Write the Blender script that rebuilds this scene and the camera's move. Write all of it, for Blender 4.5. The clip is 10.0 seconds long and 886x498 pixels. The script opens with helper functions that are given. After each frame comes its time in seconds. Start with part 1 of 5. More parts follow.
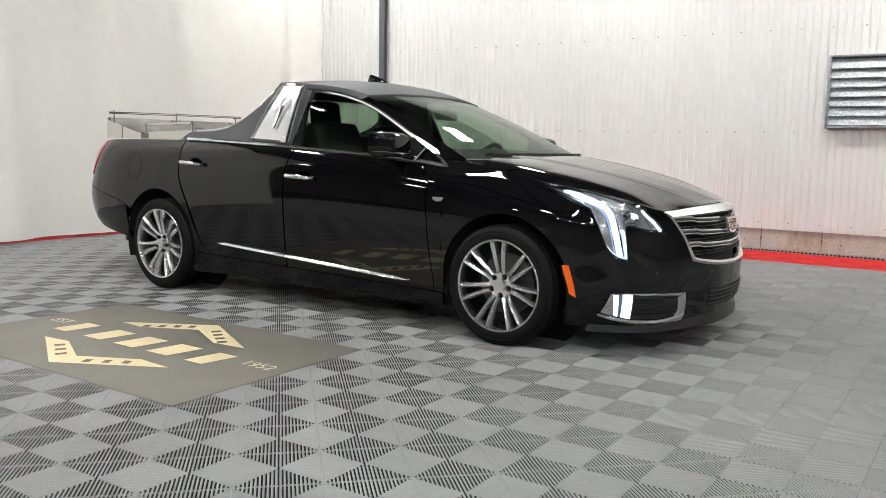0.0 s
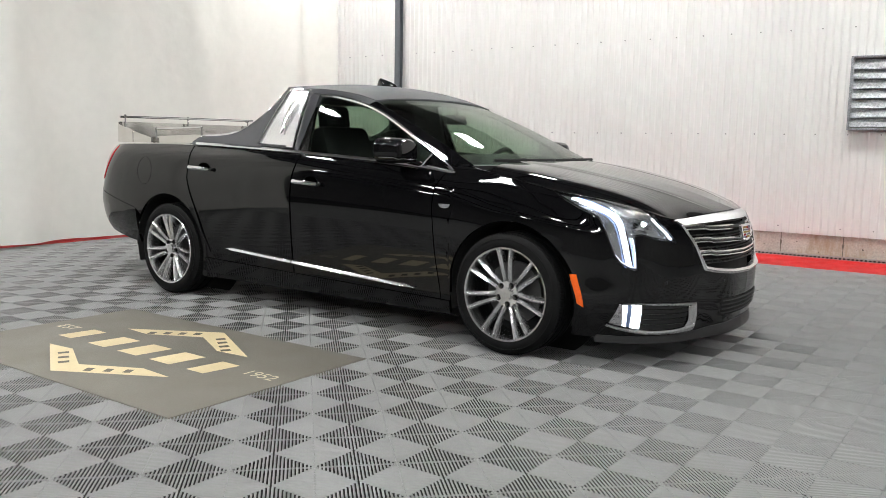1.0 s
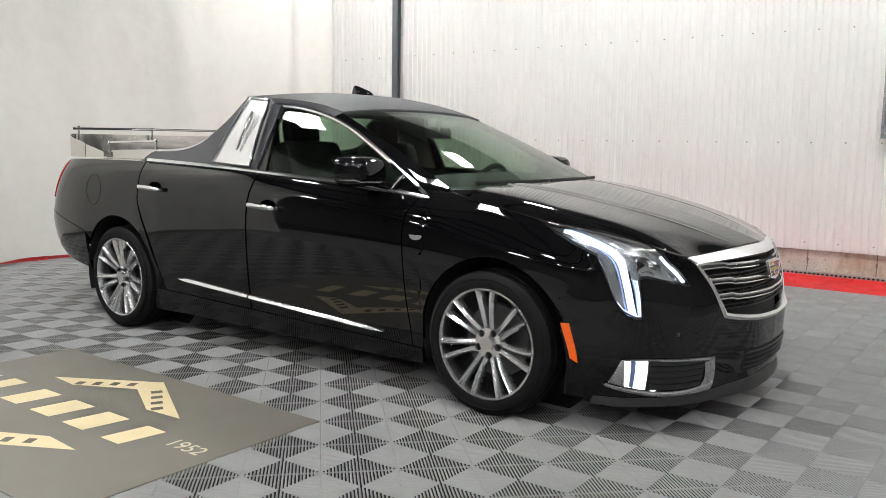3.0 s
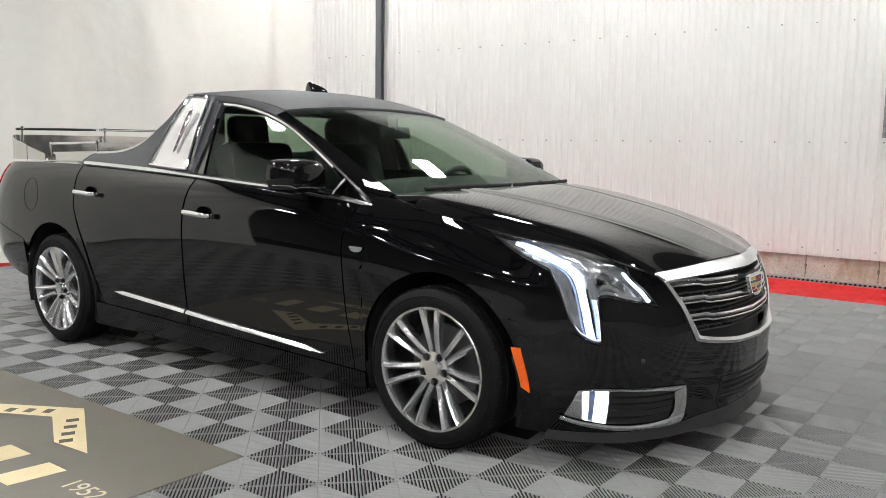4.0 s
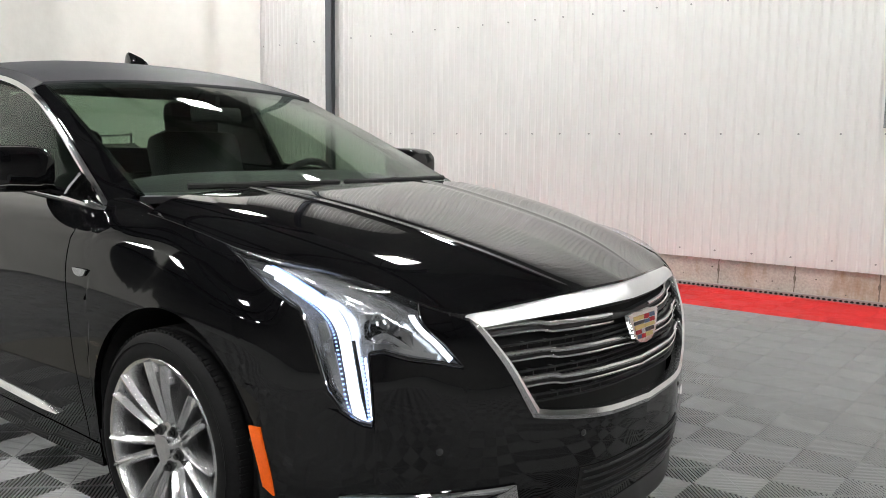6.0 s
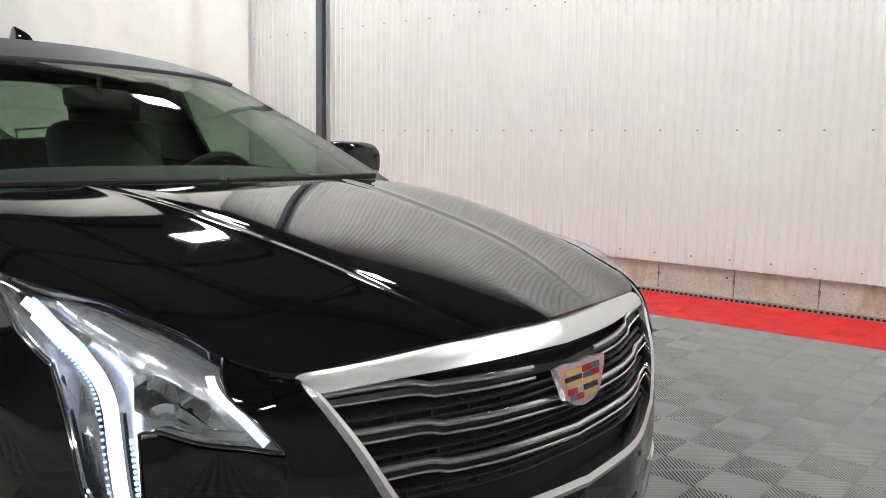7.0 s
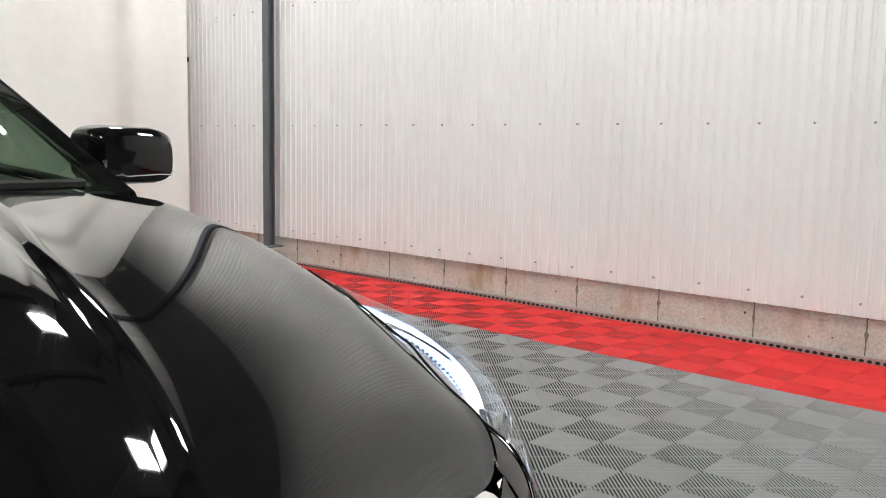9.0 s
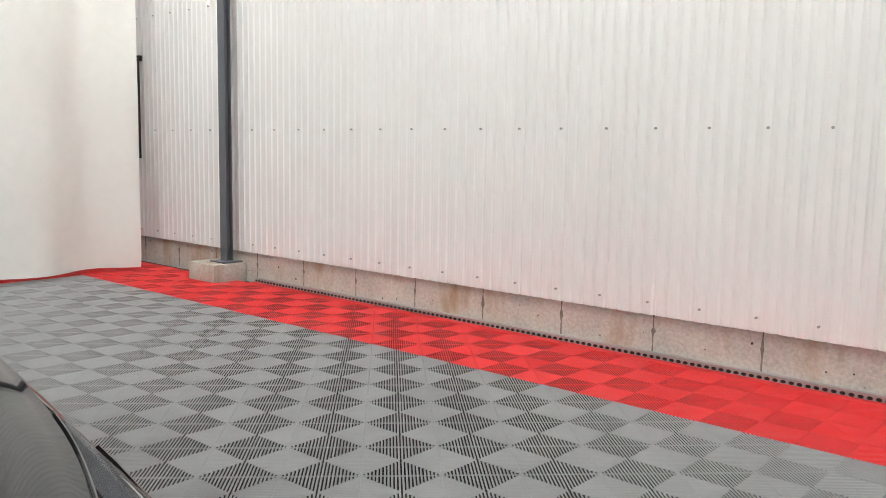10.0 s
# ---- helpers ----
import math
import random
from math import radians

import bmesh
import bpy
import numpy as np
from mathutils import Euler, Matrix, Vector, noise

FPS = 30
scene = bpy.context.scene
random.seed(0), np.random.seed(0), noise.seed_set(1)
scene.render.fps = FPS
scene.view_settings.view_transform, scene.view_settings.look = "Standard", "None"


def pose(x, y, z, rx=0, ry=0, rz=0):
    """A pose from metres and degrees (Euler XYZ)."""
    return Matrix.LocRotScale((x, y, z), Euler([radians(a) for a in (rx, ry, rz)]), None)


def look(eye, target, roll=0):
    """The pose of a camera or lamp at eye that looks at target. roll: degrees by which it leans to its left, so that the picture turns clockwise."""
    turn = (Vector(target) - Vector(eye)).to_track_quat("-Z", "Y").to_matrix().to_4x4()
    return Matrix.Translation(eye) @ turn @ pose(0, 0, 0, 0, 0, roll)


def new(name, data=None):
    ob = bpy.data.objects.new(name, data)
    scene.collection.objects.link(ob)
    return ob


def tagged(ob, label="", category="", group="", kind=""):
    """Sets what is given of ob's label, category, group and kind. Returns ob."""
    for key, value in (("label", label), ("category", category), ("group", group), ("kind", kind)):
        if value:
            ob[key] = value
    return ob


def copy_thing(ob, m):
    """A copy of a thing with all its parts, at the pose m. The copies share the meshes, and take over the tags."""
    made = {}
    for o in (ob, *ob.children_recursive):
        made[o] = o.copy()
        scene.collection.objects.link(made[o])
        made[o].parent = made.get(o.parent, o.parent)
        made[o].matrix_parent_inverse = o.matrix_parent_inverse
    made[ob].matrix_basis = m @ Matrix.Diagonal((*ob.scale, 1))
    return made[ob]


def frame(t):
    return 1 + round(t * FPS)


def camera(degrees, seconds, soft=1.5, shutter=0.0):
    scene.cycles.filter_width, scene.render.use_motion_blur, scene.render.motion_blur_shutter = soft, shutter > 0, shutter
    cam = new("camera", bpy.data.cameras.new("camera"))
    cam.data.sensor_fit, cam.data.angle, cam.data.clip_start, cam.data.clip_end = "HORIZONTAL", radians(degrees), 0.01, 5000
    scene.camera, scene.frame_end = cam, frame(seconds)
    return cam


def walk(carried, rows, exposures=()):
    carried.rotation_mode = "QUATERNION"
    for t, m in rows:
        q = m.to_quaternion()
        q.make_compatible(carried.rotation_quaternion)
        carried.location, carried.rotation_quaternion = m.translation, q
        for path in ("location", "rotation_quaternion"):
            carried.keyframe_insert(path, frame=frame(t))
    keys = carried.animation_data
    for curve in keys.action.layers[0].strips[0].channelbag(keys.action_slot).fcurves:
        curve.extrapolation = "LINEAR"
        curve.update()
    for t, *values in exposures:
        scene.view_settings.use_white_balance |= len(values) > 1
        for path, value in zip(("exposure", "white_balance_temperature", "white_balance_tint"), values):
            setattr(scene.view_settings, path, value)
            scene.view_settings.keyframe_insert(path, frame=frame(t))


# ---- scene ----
cam = camera(56.05, 10.0, soft=0.85)
PATH = [
    (0, (2.105, -1.486, 1.061), (0.997, 0.160, 0.815), 1.09),
    (0.5, (2.126, -1.451, 1.078), (0.990, 0.177, 0.832), 0.95),
    (1, (2.129, -1.376, 1.099), (0.978, 0.241, 0.850), 1.02),
    (1.5, (2.062, -1.248, 1.105), (0.899, 0.359, 0.856), 0.98),
    (2, (1.995, -1.096, 1.145), (0.824, 0.507, 0.895), 0.95),
    (3.5, (1.865, -0.451, 1.199), (0.675, 1.138, 0.952), 0.81),
    (4, (1.862, -0.208, 1.202), (0.666, 1.376, 0.954), 0.74),
    (4.5, (1.873, 0.090, 1.189), (0.670, 1.669, 0.941), 0.65),
    (5, (1.868, 0.409, 1.178), (0.656, 1.981, 0.931), 0.73),
    (5.5, (1.873, 0.744, 1.164), (0.650, 2.307, 0.917), 0.64),
    (7, (1.706, 1.809, 1.120), (0.410, 3.312, 0.875), 0.90),
    (7.5, (1.606, 2.150, 1.102), (0.292, 3.637, 0.858), 0.83),
    (8, (1.479, 2.484, 1.087), (0.158, 3.965, 0.841), 1.04),
    (8.5, (1.337, 2.825, 1.088), (0.011, 4.303, 0.846), 1.05),
    (9, (1.183, 3.125, 1.095), (-0.146, 4.600, 0.854), 1.13),
    (9.5, (1.023, 3.405, 1.097), (-0.300, 4.886, 0.859), 1.13),
    (10, (0.844, 3.677, 1.134), (-0.463, 5.172, 0.897), 1.00),
]
walk(cam, [(t, look(eye, target, roll)) for t, eye, target, roll in PATH])


# ---- light ----
scene.view_settings.exposure = 0.0
world = bpy.data.worlds.new("hall_world")
scene.world = world
world.use_nodes = True
world.node_tree.nodes["Background"].inputs[0].default_value = (0.02, 0.02, 0.02, 1)
world.node_tree.nodes["Background"].inputs[1].default_value = 0.3
LAMP_POWER = 143.0


# ---- materials ----
def shader(name, color, rough=0.5, metal=0.0, coat=0.0, spec=0.5, alpha=1.0):
    m = bpy.data.materials.new(name)
    m.use_nodes = True
    b = m.node_tree.nodes["Principled BSDF"]
    b.inputs["Base Color"].default_value = (*color, 1)
    b.inputs["Roughness"].default_value = rough
    b.inputs["Metallic"].default_value = metal
    b.inputs["Coat Weight"].default_value = coat
    b.inputs["Coat Roughness"].default_value = 0.03
    b.inputs["Specular IOR Level"].default_value = spec
    return m


def grain(m, scale, amount, bump=0.0, bump_scale=None, stretch=(1, 1, 1), rough_amount=0.0, detail=6.0):
    """Varies a material's colour, gloss and relief with two sizes of noise in object space."""
    nt = m.node_tree
    b = nt.nodes["Principled BSDF"]
    tc = nt.nodes.new("ShaderNodeTexCoord")
    mp = nt.nodes.new("ShaderNodeMapping")
    mp.inputs["Scale"].default_value = stretch
    nt.links.new(tc.outputs["Object"], mp.inputs["Vector"])
    big = nt.nodes.new("ShaderNodeTexNoise")
    big.inputs["Scale"].default_value = scale
    big.inputs["Detail"].default_value = detail
    nt.links.new(mp.outputs[0], big.inputs["Vector"])
    fine = nt.nodes.new("ShaderNodeTexNoise")
    fine.inputs["Scale"].default_value = bump_scale or scale * 14
    fine.inputs["Detail"].default_value = 4.0
    nt.links.new(mp.outputs[0], fine.inputs["Vector"])
    mix = nt.nodes.new("ShaderNodeMath")
    mix.operation = "ADD"
    nt.links.new(big.outputs[0], mix.inputs[0])
    nt.links.new(fine.outputs[0], mix.inputs[1])
    rng = nt.nodes.new("ShaderNodeMapRange")
    rng.inputs["From Min"].default_value = 0.6
    rng.inputs["From Max"].default_value = 1.4
    rng.inputs["To Min"].default_value = 1 - amount
    rng.inputs["To Max"].default_value = 1 + amount
    nt.links.new(mix.outputs[0], rng.inputs["Value"])
    col = nt.nodes.new("ShaderNodeMix")
    col.data_type, col.blend_type = "RGBA", "MULTIPLY"
    col.inputs["Factor"].default_value = 1.0
    col.inputs[6].default_value = b.inputs["Base Color"].default_value
    nt.links.new(rng.outputs[0], col.inputs[7])
    nt.links.new(col.outputs[2], b.inputs["Base Color"])
    if rough_amount:
        rr = nt.nodes.new("ShaderNodeMapRange")
        base = b.inputs["Roughness"].default_value
        rr.inputs["From Min"].default_value, rr.inputs["From Max"].default_value = 0.35, 0.65
        rr.inputs["To Min"].default_value, rr.inputs["To Max"].default_value = max(base - rough_amount, 0), base + rough_amount
        nt.links.new(big.outputs[0], rr.inputs["Value"])
        nt.links.new(rr.outputs[0], b.inputs["Roughness"])
    if bump:
        bp = nt.nodes.new("ShaderNodeBump")
        bp.inputs["Strength"].default_value = 1.0
        bp.inputs["Distance"].default_value = bump
        nt.links.new(fine.outputs[0], bp.inputs["Height"])
        nt.links.new(bp.outputs[0], b.inputs["Normal"])
    return m


def random_tint(m, amount):
    """Each object of a kind a little lighter or darker than the next."""
    nt = m.node_tree
    b = nt.nodes["Principled BSDF"]
    info = nt.nodes.new("ShaderNodeObjectInfo")
    rng = nt.nodes.new("ShaderNodeMapRange")
    rng.inputs["To Min"].default_value, rng.inputs["To Max"].default_value = 1 - amount, 1 + amount
    nt.links.new(info.outputs["Random"], rng.inputs["Value"])
    col = nt.nodes.new("ShaderNodeMix")
    col.data_type, col.blend_type = "RGBA", "MULTIPLY"
    col.inputs["Factor"].default_value = 1.0
    if b.inputs["Base Color"].links:
        nt.links.new(b.inputs["Base Color"].links[0].from_socket, col.inputs[6])
    else:
        col.inputs[6].default_value = b.inputs["Base Color"].default_value
    nt.links.new(rng.outputs[0], col.inputs[7])
    nt.links.new(col.outputs[2], b.inputs["Base Color"])
    return m


def glow(name, color, strength):
    m = bpy.data.materials.new(name)
    m.use_nodes = True
    b = m.node_tree.nodes["Principled BSDF"]
    b.inputs["Base Color"].default_value = (*color, 1)
    b.inputs["Emission Color"].default_value = (*color, 1)
    b.inputs["Emission Strength"].default_value = strength
    return m


def clear(name, color, rough=0.0):
    """Thin glass: passes tinted light straight on and mirrors by Fresnel."""
    m = bpy.data.materials.new(name)
    m.use_nodes = True
    nt = m.node_tree
    out = nt.nodes["Material Output"]
    nt.nodes.remove(nt.nodes["Principled BSDF"])
    tr = nt.nodes.new("ShaderNodeBsdfTransparent")
    tr.inputs[0].default_value = (*color, 1)
    gl = nt.nodes.new("ShaderNodeBsdfGlossy")
    gl.inputs["Roughness"].default_value = rough
    lw = nt.nodes.new("ShaderNodeLayerWeight")
    lw.inputs[0].default_value = 0.5
    pw = nt.nodes.new("ShaderNodeMath")
    pw.operation, pw.inputs[1].default_value = "POWER", 5.0
    nt.links.new(lw.outputs["Facing"], pw.inputs[0])
    fr = nt.nodes.new("ShaderNodeMapRange")
    fr.inputs["To Min"].default_value, fr.inputs["To Max"].default_value = 0.035, 0.75
    nt.links.new(pw.outputs[0], fr.inputs["Value"])
    mx = nt.nodes.new("ShaderNodeMixShader")
    nt.links.new(fr.outputs[0], mx.inputs[0])
    nt.links.new(tr.outputs[0], mx.inputs[1])
    nt.links.new(gl.outputs[0], mx.inputs[2])
    nt.links.new(mx.outputs[0], out.inputs[0])
    return m


PAINT = shader("black_paint", (0.0028, 0.0028, 0.0033), 0.03, 0, 0.0, 0.48)
CHROME = shader("chrome", (0.82, 0.82, 0.83), 0.07, 1.0)
SATIN = grain(shader("satin_chrome", (0.72, 0.72, 0.725), 0.19, 1.0), 30, 0.04)
PLATE = grain(shader("polished_plate", (0.88, 0.88, 0.885), 0.26, 0.85), 8, 0.04)
STAINLESS = grain(shader("stainless_steel", (0.72, 0.70, 0.67), 0.16, 1.0), 3, 0.06, stretch=(0.2, 4, 4), rough_amount=0.06)
ALLOY = grain(shader("silver_alloy", (0.80, 0.80, 0.81), 0.20, 0.94), 20, 0.05)
BARREL = grain(shader("rim_barrel", (0.62, 0.62, 0.63), 0.24, 1.0), 20, 0.05)
RUBBER = grain(shader("tyre_rubber", (0.0075, 0.0075, 0.008), 0.7, spec=0.14), 18, 0.25, 0.0006, 160)
PLASTIC = grain(shader("black_plastic", (0.012, 0.012, 0.013), 0.42), 40, 0.2, 0.0003, 500)
GLOSSBLACK = shader("gloss_black", (0.006, 0.006, 0.006), 0.12, 0, 0.6)
VINYL = grain(shader("grained_vinyl", (0.045, 0.046, 0.053), 0.55), 12, 0.15, 0.0005, 420)
DARK = shader("underbody_black", (0.008, 0.008, 0.008), 0.8)
CABIN = grain(shader("cabin_black", (0.012, 0.012, 0.013), 0.6), 25, 0.2, 0.0004, 300)
AMBER = grain(shader("amber_lens", (0.80, 0.115, 0.006), 0.2, 0, 0.3), 60, 0.12, 0.0004, 260)
REDLENS = shader("red_lens", (0.55, 0.012, 0.015), 0.12, 0, 0.8)
GLASS = clear("tinted_glass", (0.69, 0.765, 0.70))
LENS = clear("lamp_lens", (0.93, 0.95, 0.97))
LED = glow("led_white", (0.82, 0.90, 1.0), 3.0)
LEDBLUE = glow("led_blue_edge", (0.30, 0.46, 1.0), 1.6)

CURTAIN = grain(shader("white_curtain", (0.77, 0.755, 0.72), 0.6), 1.2, 0.04, 0.004, 9, rough_amount=0.08)
STEELWALL = grain(shader("white_steel_cladding", (0.77, 0.76, 0.745), 0.42), 0.9, 0.035, stretch=(1, 1, 0.25), rough_amount=0.06)
SCREWM = shader("screw_zinc", (0.35, 0.35, 0.35), 0.4, 0.8)
CONCRETE = grain(shader("raw_concrete", (0.50, 0.47, 0.42), 0.85), 3.0, 0.28, 0.004, 55)


def stained(m, colour, scale, lo, hi, stretch):
    """Lays blotches of a second colour over a material."""
    nt = m.node_tree
    bs = nt.nodes["Principled BSDF"]
    tc = nt.nodes.new("ShaderNodeTexCoord")
    mp = nt.nodes.new("ShaderNodeMapping")
    mp.inputs["Scale"].default_value = stretch
    ns = nt.nodes.new("ShaderNodeTexNoise")
    ns.inputs["Scale"].default_value = scale
    ns.inputs["Detail"].default_value = 8.0
    ns.inputs["Roughness"].default_value = 0.65
    rp = nt.nodes.new("ShaderNodeMapRange")
    rp.inputs["From Min"].default_value, rp.inputs["From Max"].default_value = lo, hi
    mx = nt.nodes.new("ShaderNodeMix")
    mx.data_type = "RGBA"
    mx.inputs[7].default_value = (*colour, 1)
    nt.links.new(tc.outputs["Object"], mp.inputs[0])
    nt.links.new(mp.outputs[0], ns.inputs["Vector"])
    nt.links.new(ns.outputs[0], rp.inputs["Value"])
    nt.links.new(rp.outputs[0], mx.inputs[0])
    if bs.inputs["Base Color"].links:
        nt.links.new(bs.inputs["Base Color"].links[0].from_socket, mx.inputs[6])
    else:
        mx.inputs[6].default_value = bs.inputs["Base Color"].default_value
    nt.links.new(mx.outputs[2], bs.inputs["Base Color"])
    return m


stained(CONCRETE, (0.34, 0.235, 0.14), 3.0, 0.50, 0.68, (1, 1, 0.3))
stained(CONCRETE, (0.10, 0.09, 0.08), 26, 0.66, 0.74, (1, 1, 1))
# Slab colour taken near black: it paints the shade inside the tile gaps.
SLAB = grain(shader("slab_gap_shade", (0.006, 0.006, 0.006), 0.85), 2, 0.2, 0.002, 40)
POSTGREY = grain(shader("post_grey_paint", (0.105, 0.115, 0.13), 0.5), 6, 0.1)
GREYTILE = random_tint(grain(shader("grey_tile_plastic", (0.274, 0.275, 0.277), 0.33, spec=0.34), 9, 0.07), 0.035)
REDTILE = random_tint(grain(shader("red_tile_plastic", (0.60, 0.024, 0.026), 0.45, spec=0.22), 9, 0.06), 0.03)
MATM = grain(shader("mat_taupe_rubber", (0.158, 0.146, 0.126), 0.46), 2.0, 0.20, 0.0004, 500, rough_amount=0.08)
GOLD = grain(shader("mat_gold_print", (0.70, 0.58, 0.36), 0.45), 6, 0.08)
ALUPLATE = grain(shader("bare_aluminium", (0.33, 0.34, 0.355), 0.42, 0.75), 45, 0.45, 0.003, 70)
HALLWALL = grain(shader("plain_hall_wall", (0.28, 0.278, 0.272), 0.7), 1, 0.2)
ROOFDARK = grain(shader("dark_roof_lining", (0.17, 0.17, 0.174), 0.7), 1, 0.3)
BEAMSTEEL = grain(shader("beam_dark_paint", (0.022, 0.022, 0.024), 0.5), 4, 0.2)
# Greyed to put the falloff of light on the upper wall into its colour.
WALLCORE = grain(shader("wall_core_dim", (0.26, 0.257, 0.25), 0.7), 1, 0.2)
PANEL = glow("lamp_diffuser", (0.985, 0.99, 0.963), LAMP_POWER)


# ---- mesh helpers ----
def mesh_object(name, bm, mat, smooth=True):
    me = bpy.data.meshes.new(name)
    bmesh.ops.recalc_face_normals(bm, faces=bm.faces) if len(bm.faces) < 60000 else None
    bm.to_mesh(me)
    bm.free()
    if smooth:
        for p in me.polygons:
            p.use_smooth = True
        me.set_sharp_from_angle(angle=radians(38))
    me.materials.append(mat)
    return new(name, me)


def part(name, bm, mat, parent, label="", smooth=True):
    ob = mesh_object(name, bm, mat, smooth)
    ob.parent = parent
    if label:
        tagged(ob, label)
    return ob


def box(bm, lo, hi, bevel=0.0):
    c = [(a + b) / 2 for a, b in zip(lo, hi)]
    s = [b - a for a, b in zip(lo, hi)]
    r = bmesh.ops.create_cube(bm, size=1, matrix=Matrix.Translation(c) @ Matrix.Diagonal((*s, 1)))
    if bevel:
        es = list({e for v in r["verts"] for e in v.link_edges})
        bmesh.ops.bevel(bm, geom=es, offset=bevel, segments=2, affect="EDGES", profile=0.5)
    return r


def boxes(items, bevel=0.0):
    bm = bmesh.new()
    for lo, hi in items:
        box(bm, lo, hi, bevel)
    return bm


def cyl(bm, centre, r, depth, axis="z", seg=24, r2=None):
    turn = {"z": Matrix(), "y": pose(0, 0, 0, 90), "x": pose(0, 0, 0, 0, 90)}[axis]
    return bmesh.ops.create_cone(bm, cap_ends=True, segments=seg, radius1=r, radius2=r if r2 is None else r2, depth=depth,
                                 matrix=Matrix.Translation(centre) @ turn)


def spline(points, n):
    """n points evenly along a Catmull-Rom curve through the given ones."""
    p = np.array(points, float)
    t = np.linspace(0, len(p) - 1, n)
    i = np.clip(t.astype(int), 0, len(p) - 2)
    f = (t - i)[:, None]
    a, b, c, d = p[np.clip(i - 1, 0, None)], p[i], p[i + 1], p[np.clip(i + 2, None, len(p) - 1)]
    return b + 0.5 * f * (c - a + f * (2 * a - 5 * b + 4 * c - d + f * (3 * (b - c) + d - a)))


def sheet(bm, rows):
    """A grid of points as quads; returns the vertices by row."""
    vs = [[bm.verts.new(p) for p in row] for row in rows]
    for a, b in zip(vs, vs[1:]):
        for i in range(len(a) - 1):
            q = []
            for v in (a[i], a[i + 1], b[i + 1], b[i]):
                if all((v.co - w.co).length > 1e-6 for w in q):
                    q.append(v)
            if len(q) > 2:
                bm.faces.new(q)
    return vs


def thick_sheet(rows, depth):
    """A sheet with a second skin, depth being the vector from the first, and closed edges."""
    bm = bmesh.new()
    rows = [[Vector(p) for p in r] for r in rows]
    front = sheet(bm, rows)
    if callable(depth):
        back = [[bm.verts.new(p + depth(p)) for p in r] for r in rows]
    else:
        back = [[bm.verts.new(p + Vector(depth)) for p in r] for r in rows]
    n, m = len(rows), len(rows[0])
    for i in range(n - 1):
        for j in range(m - 1):
            bm.faces.new((back[i][j], back[i + 1][j], back[i + 1][j + 1], back[i][j + 1]))
    edge = [(0, j) for j in range(m)] + [(i, m - 1) for i in range(1, n)] + [(n - 1, j) for j in range(m - 2, -1, -1)] + [(i, 0) for i in range(n - 2, 0, -1)]
    for (a, b), (c, d) in zip(edge, edge[1:] + edge[:1]):
        bm.faces.new((front[a][b], front[c][d], back[c][d], back[a][b]))
    return bm


def tube(points, r, seg=8, flat=1.0, up=(0, 0, 1), closed=False, bm=None):
    """A bar of round or flattened section along points, with closed ends. flat: the section's height over its width."""
    bm = bm or bmesh.new()
    pts = [Vector(p) for p in points]
    rings = []
    n = len(pts)
    for i, p in enumerate(pts):
        a = pts[(i - 1) % n] if closed or i else p
        b = pts[(i + 1) % n] if closed or i < n - 1 else p
        d = (b - a).normalized()
        side = d.cross(Vector(up))
        if side.length < 1e-4:
            side = d.cross(Vector((0, 1, 0.01)))
        side.normalize()
        top = side.cross(d)
        rad = float(r[i] if isinstance(r, (list, tuple, np.ndarray)) else r)
        rings.append([bm.verts.new(p + rad * (math.cos(k) * side + flat * math.sin(k) * top))
                      for k in np.linspace(0, 2 * math.pi, seg, endpoint=False) + math.pi / seg])
    loop = list(zip(rings, rings[1:])) + ([(rings[-1], rings[0])] if closed else [])
    for a, b in loop:
        for k in range(seg):
            bm.faces.new((a[k], a[(k + 1) % seg], b[(k + 1) % seg], b[k]))
    if not closed:
        bm.faces.new(rings[0][::-1])
        bm.faces.new(rings[-1])
    return bm


def empty(name, place=(0, 0, 0), turn=0.0):
    ob = new(name)
    ob.matrix_world = pose(*place, 0, 0, turn)
    return ob


# ---- the hall ----
WALL_Y = 7.90
# its black stands in for the tiles' shade in their gaps
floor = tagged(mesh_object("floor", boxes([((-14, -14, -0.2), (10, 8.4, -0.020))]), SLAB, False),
               "concrete slab, blackened as gap shade under interlocking ribbed floor tiles", "floor", kind="structure")
ceiling = tagged(mesh_object("ceiling", boxes([((-14, -14, 6.2), (10, 8.4, 6.4))]), ROOFDARK, False),
                 "dark unlit roof lining above the steel beams", "ceiling", kind="structure")
for y in (-11, -7.6, -4.2, -0.8, 2.6, 6.0):
    beam = empty("roof_beam", (0, y, 5.85))
    tagged(beam, "dark steel roof beam under the lining", "roof beam", "roof beams", kind="structure")
    part("flange", boxes([((-14, -0.09, 0.0), (10, 0.09, 0.014))]), BEAMSTEEL, beam, "", False)
    part("web", boxes([((-14, -0.006, 0.014), (10, 0.006, 0.346))]), BEAMSTEEL, beam, "", False)
    for x in (-11, -8, -5, -2, 1, 4, 7):
        part("purlin", boxes([((x - 0.06, 0.01, 0.20), (x + 0.06, 3.38 if y < 6 else 1.88, 0.349))]), BEAMSTEEL, beam, "", False)
for nm, lo, hi in (("wall_south", (-14, -14.2, -0.2), (10, -14, 6.4)), ("wall_west", (-14.2, -14.2, -0.2), (-14, 8.4, 6.4)),
                   ("wall_east", (10, -14.2, -0.2), (10.2, 8.4, 6.4))):
    tagged(mesh_object(nm, boxes([(lo, hi)]), HALLWALL, False), "plain painted wall of the hall", "wall", kind="structure")


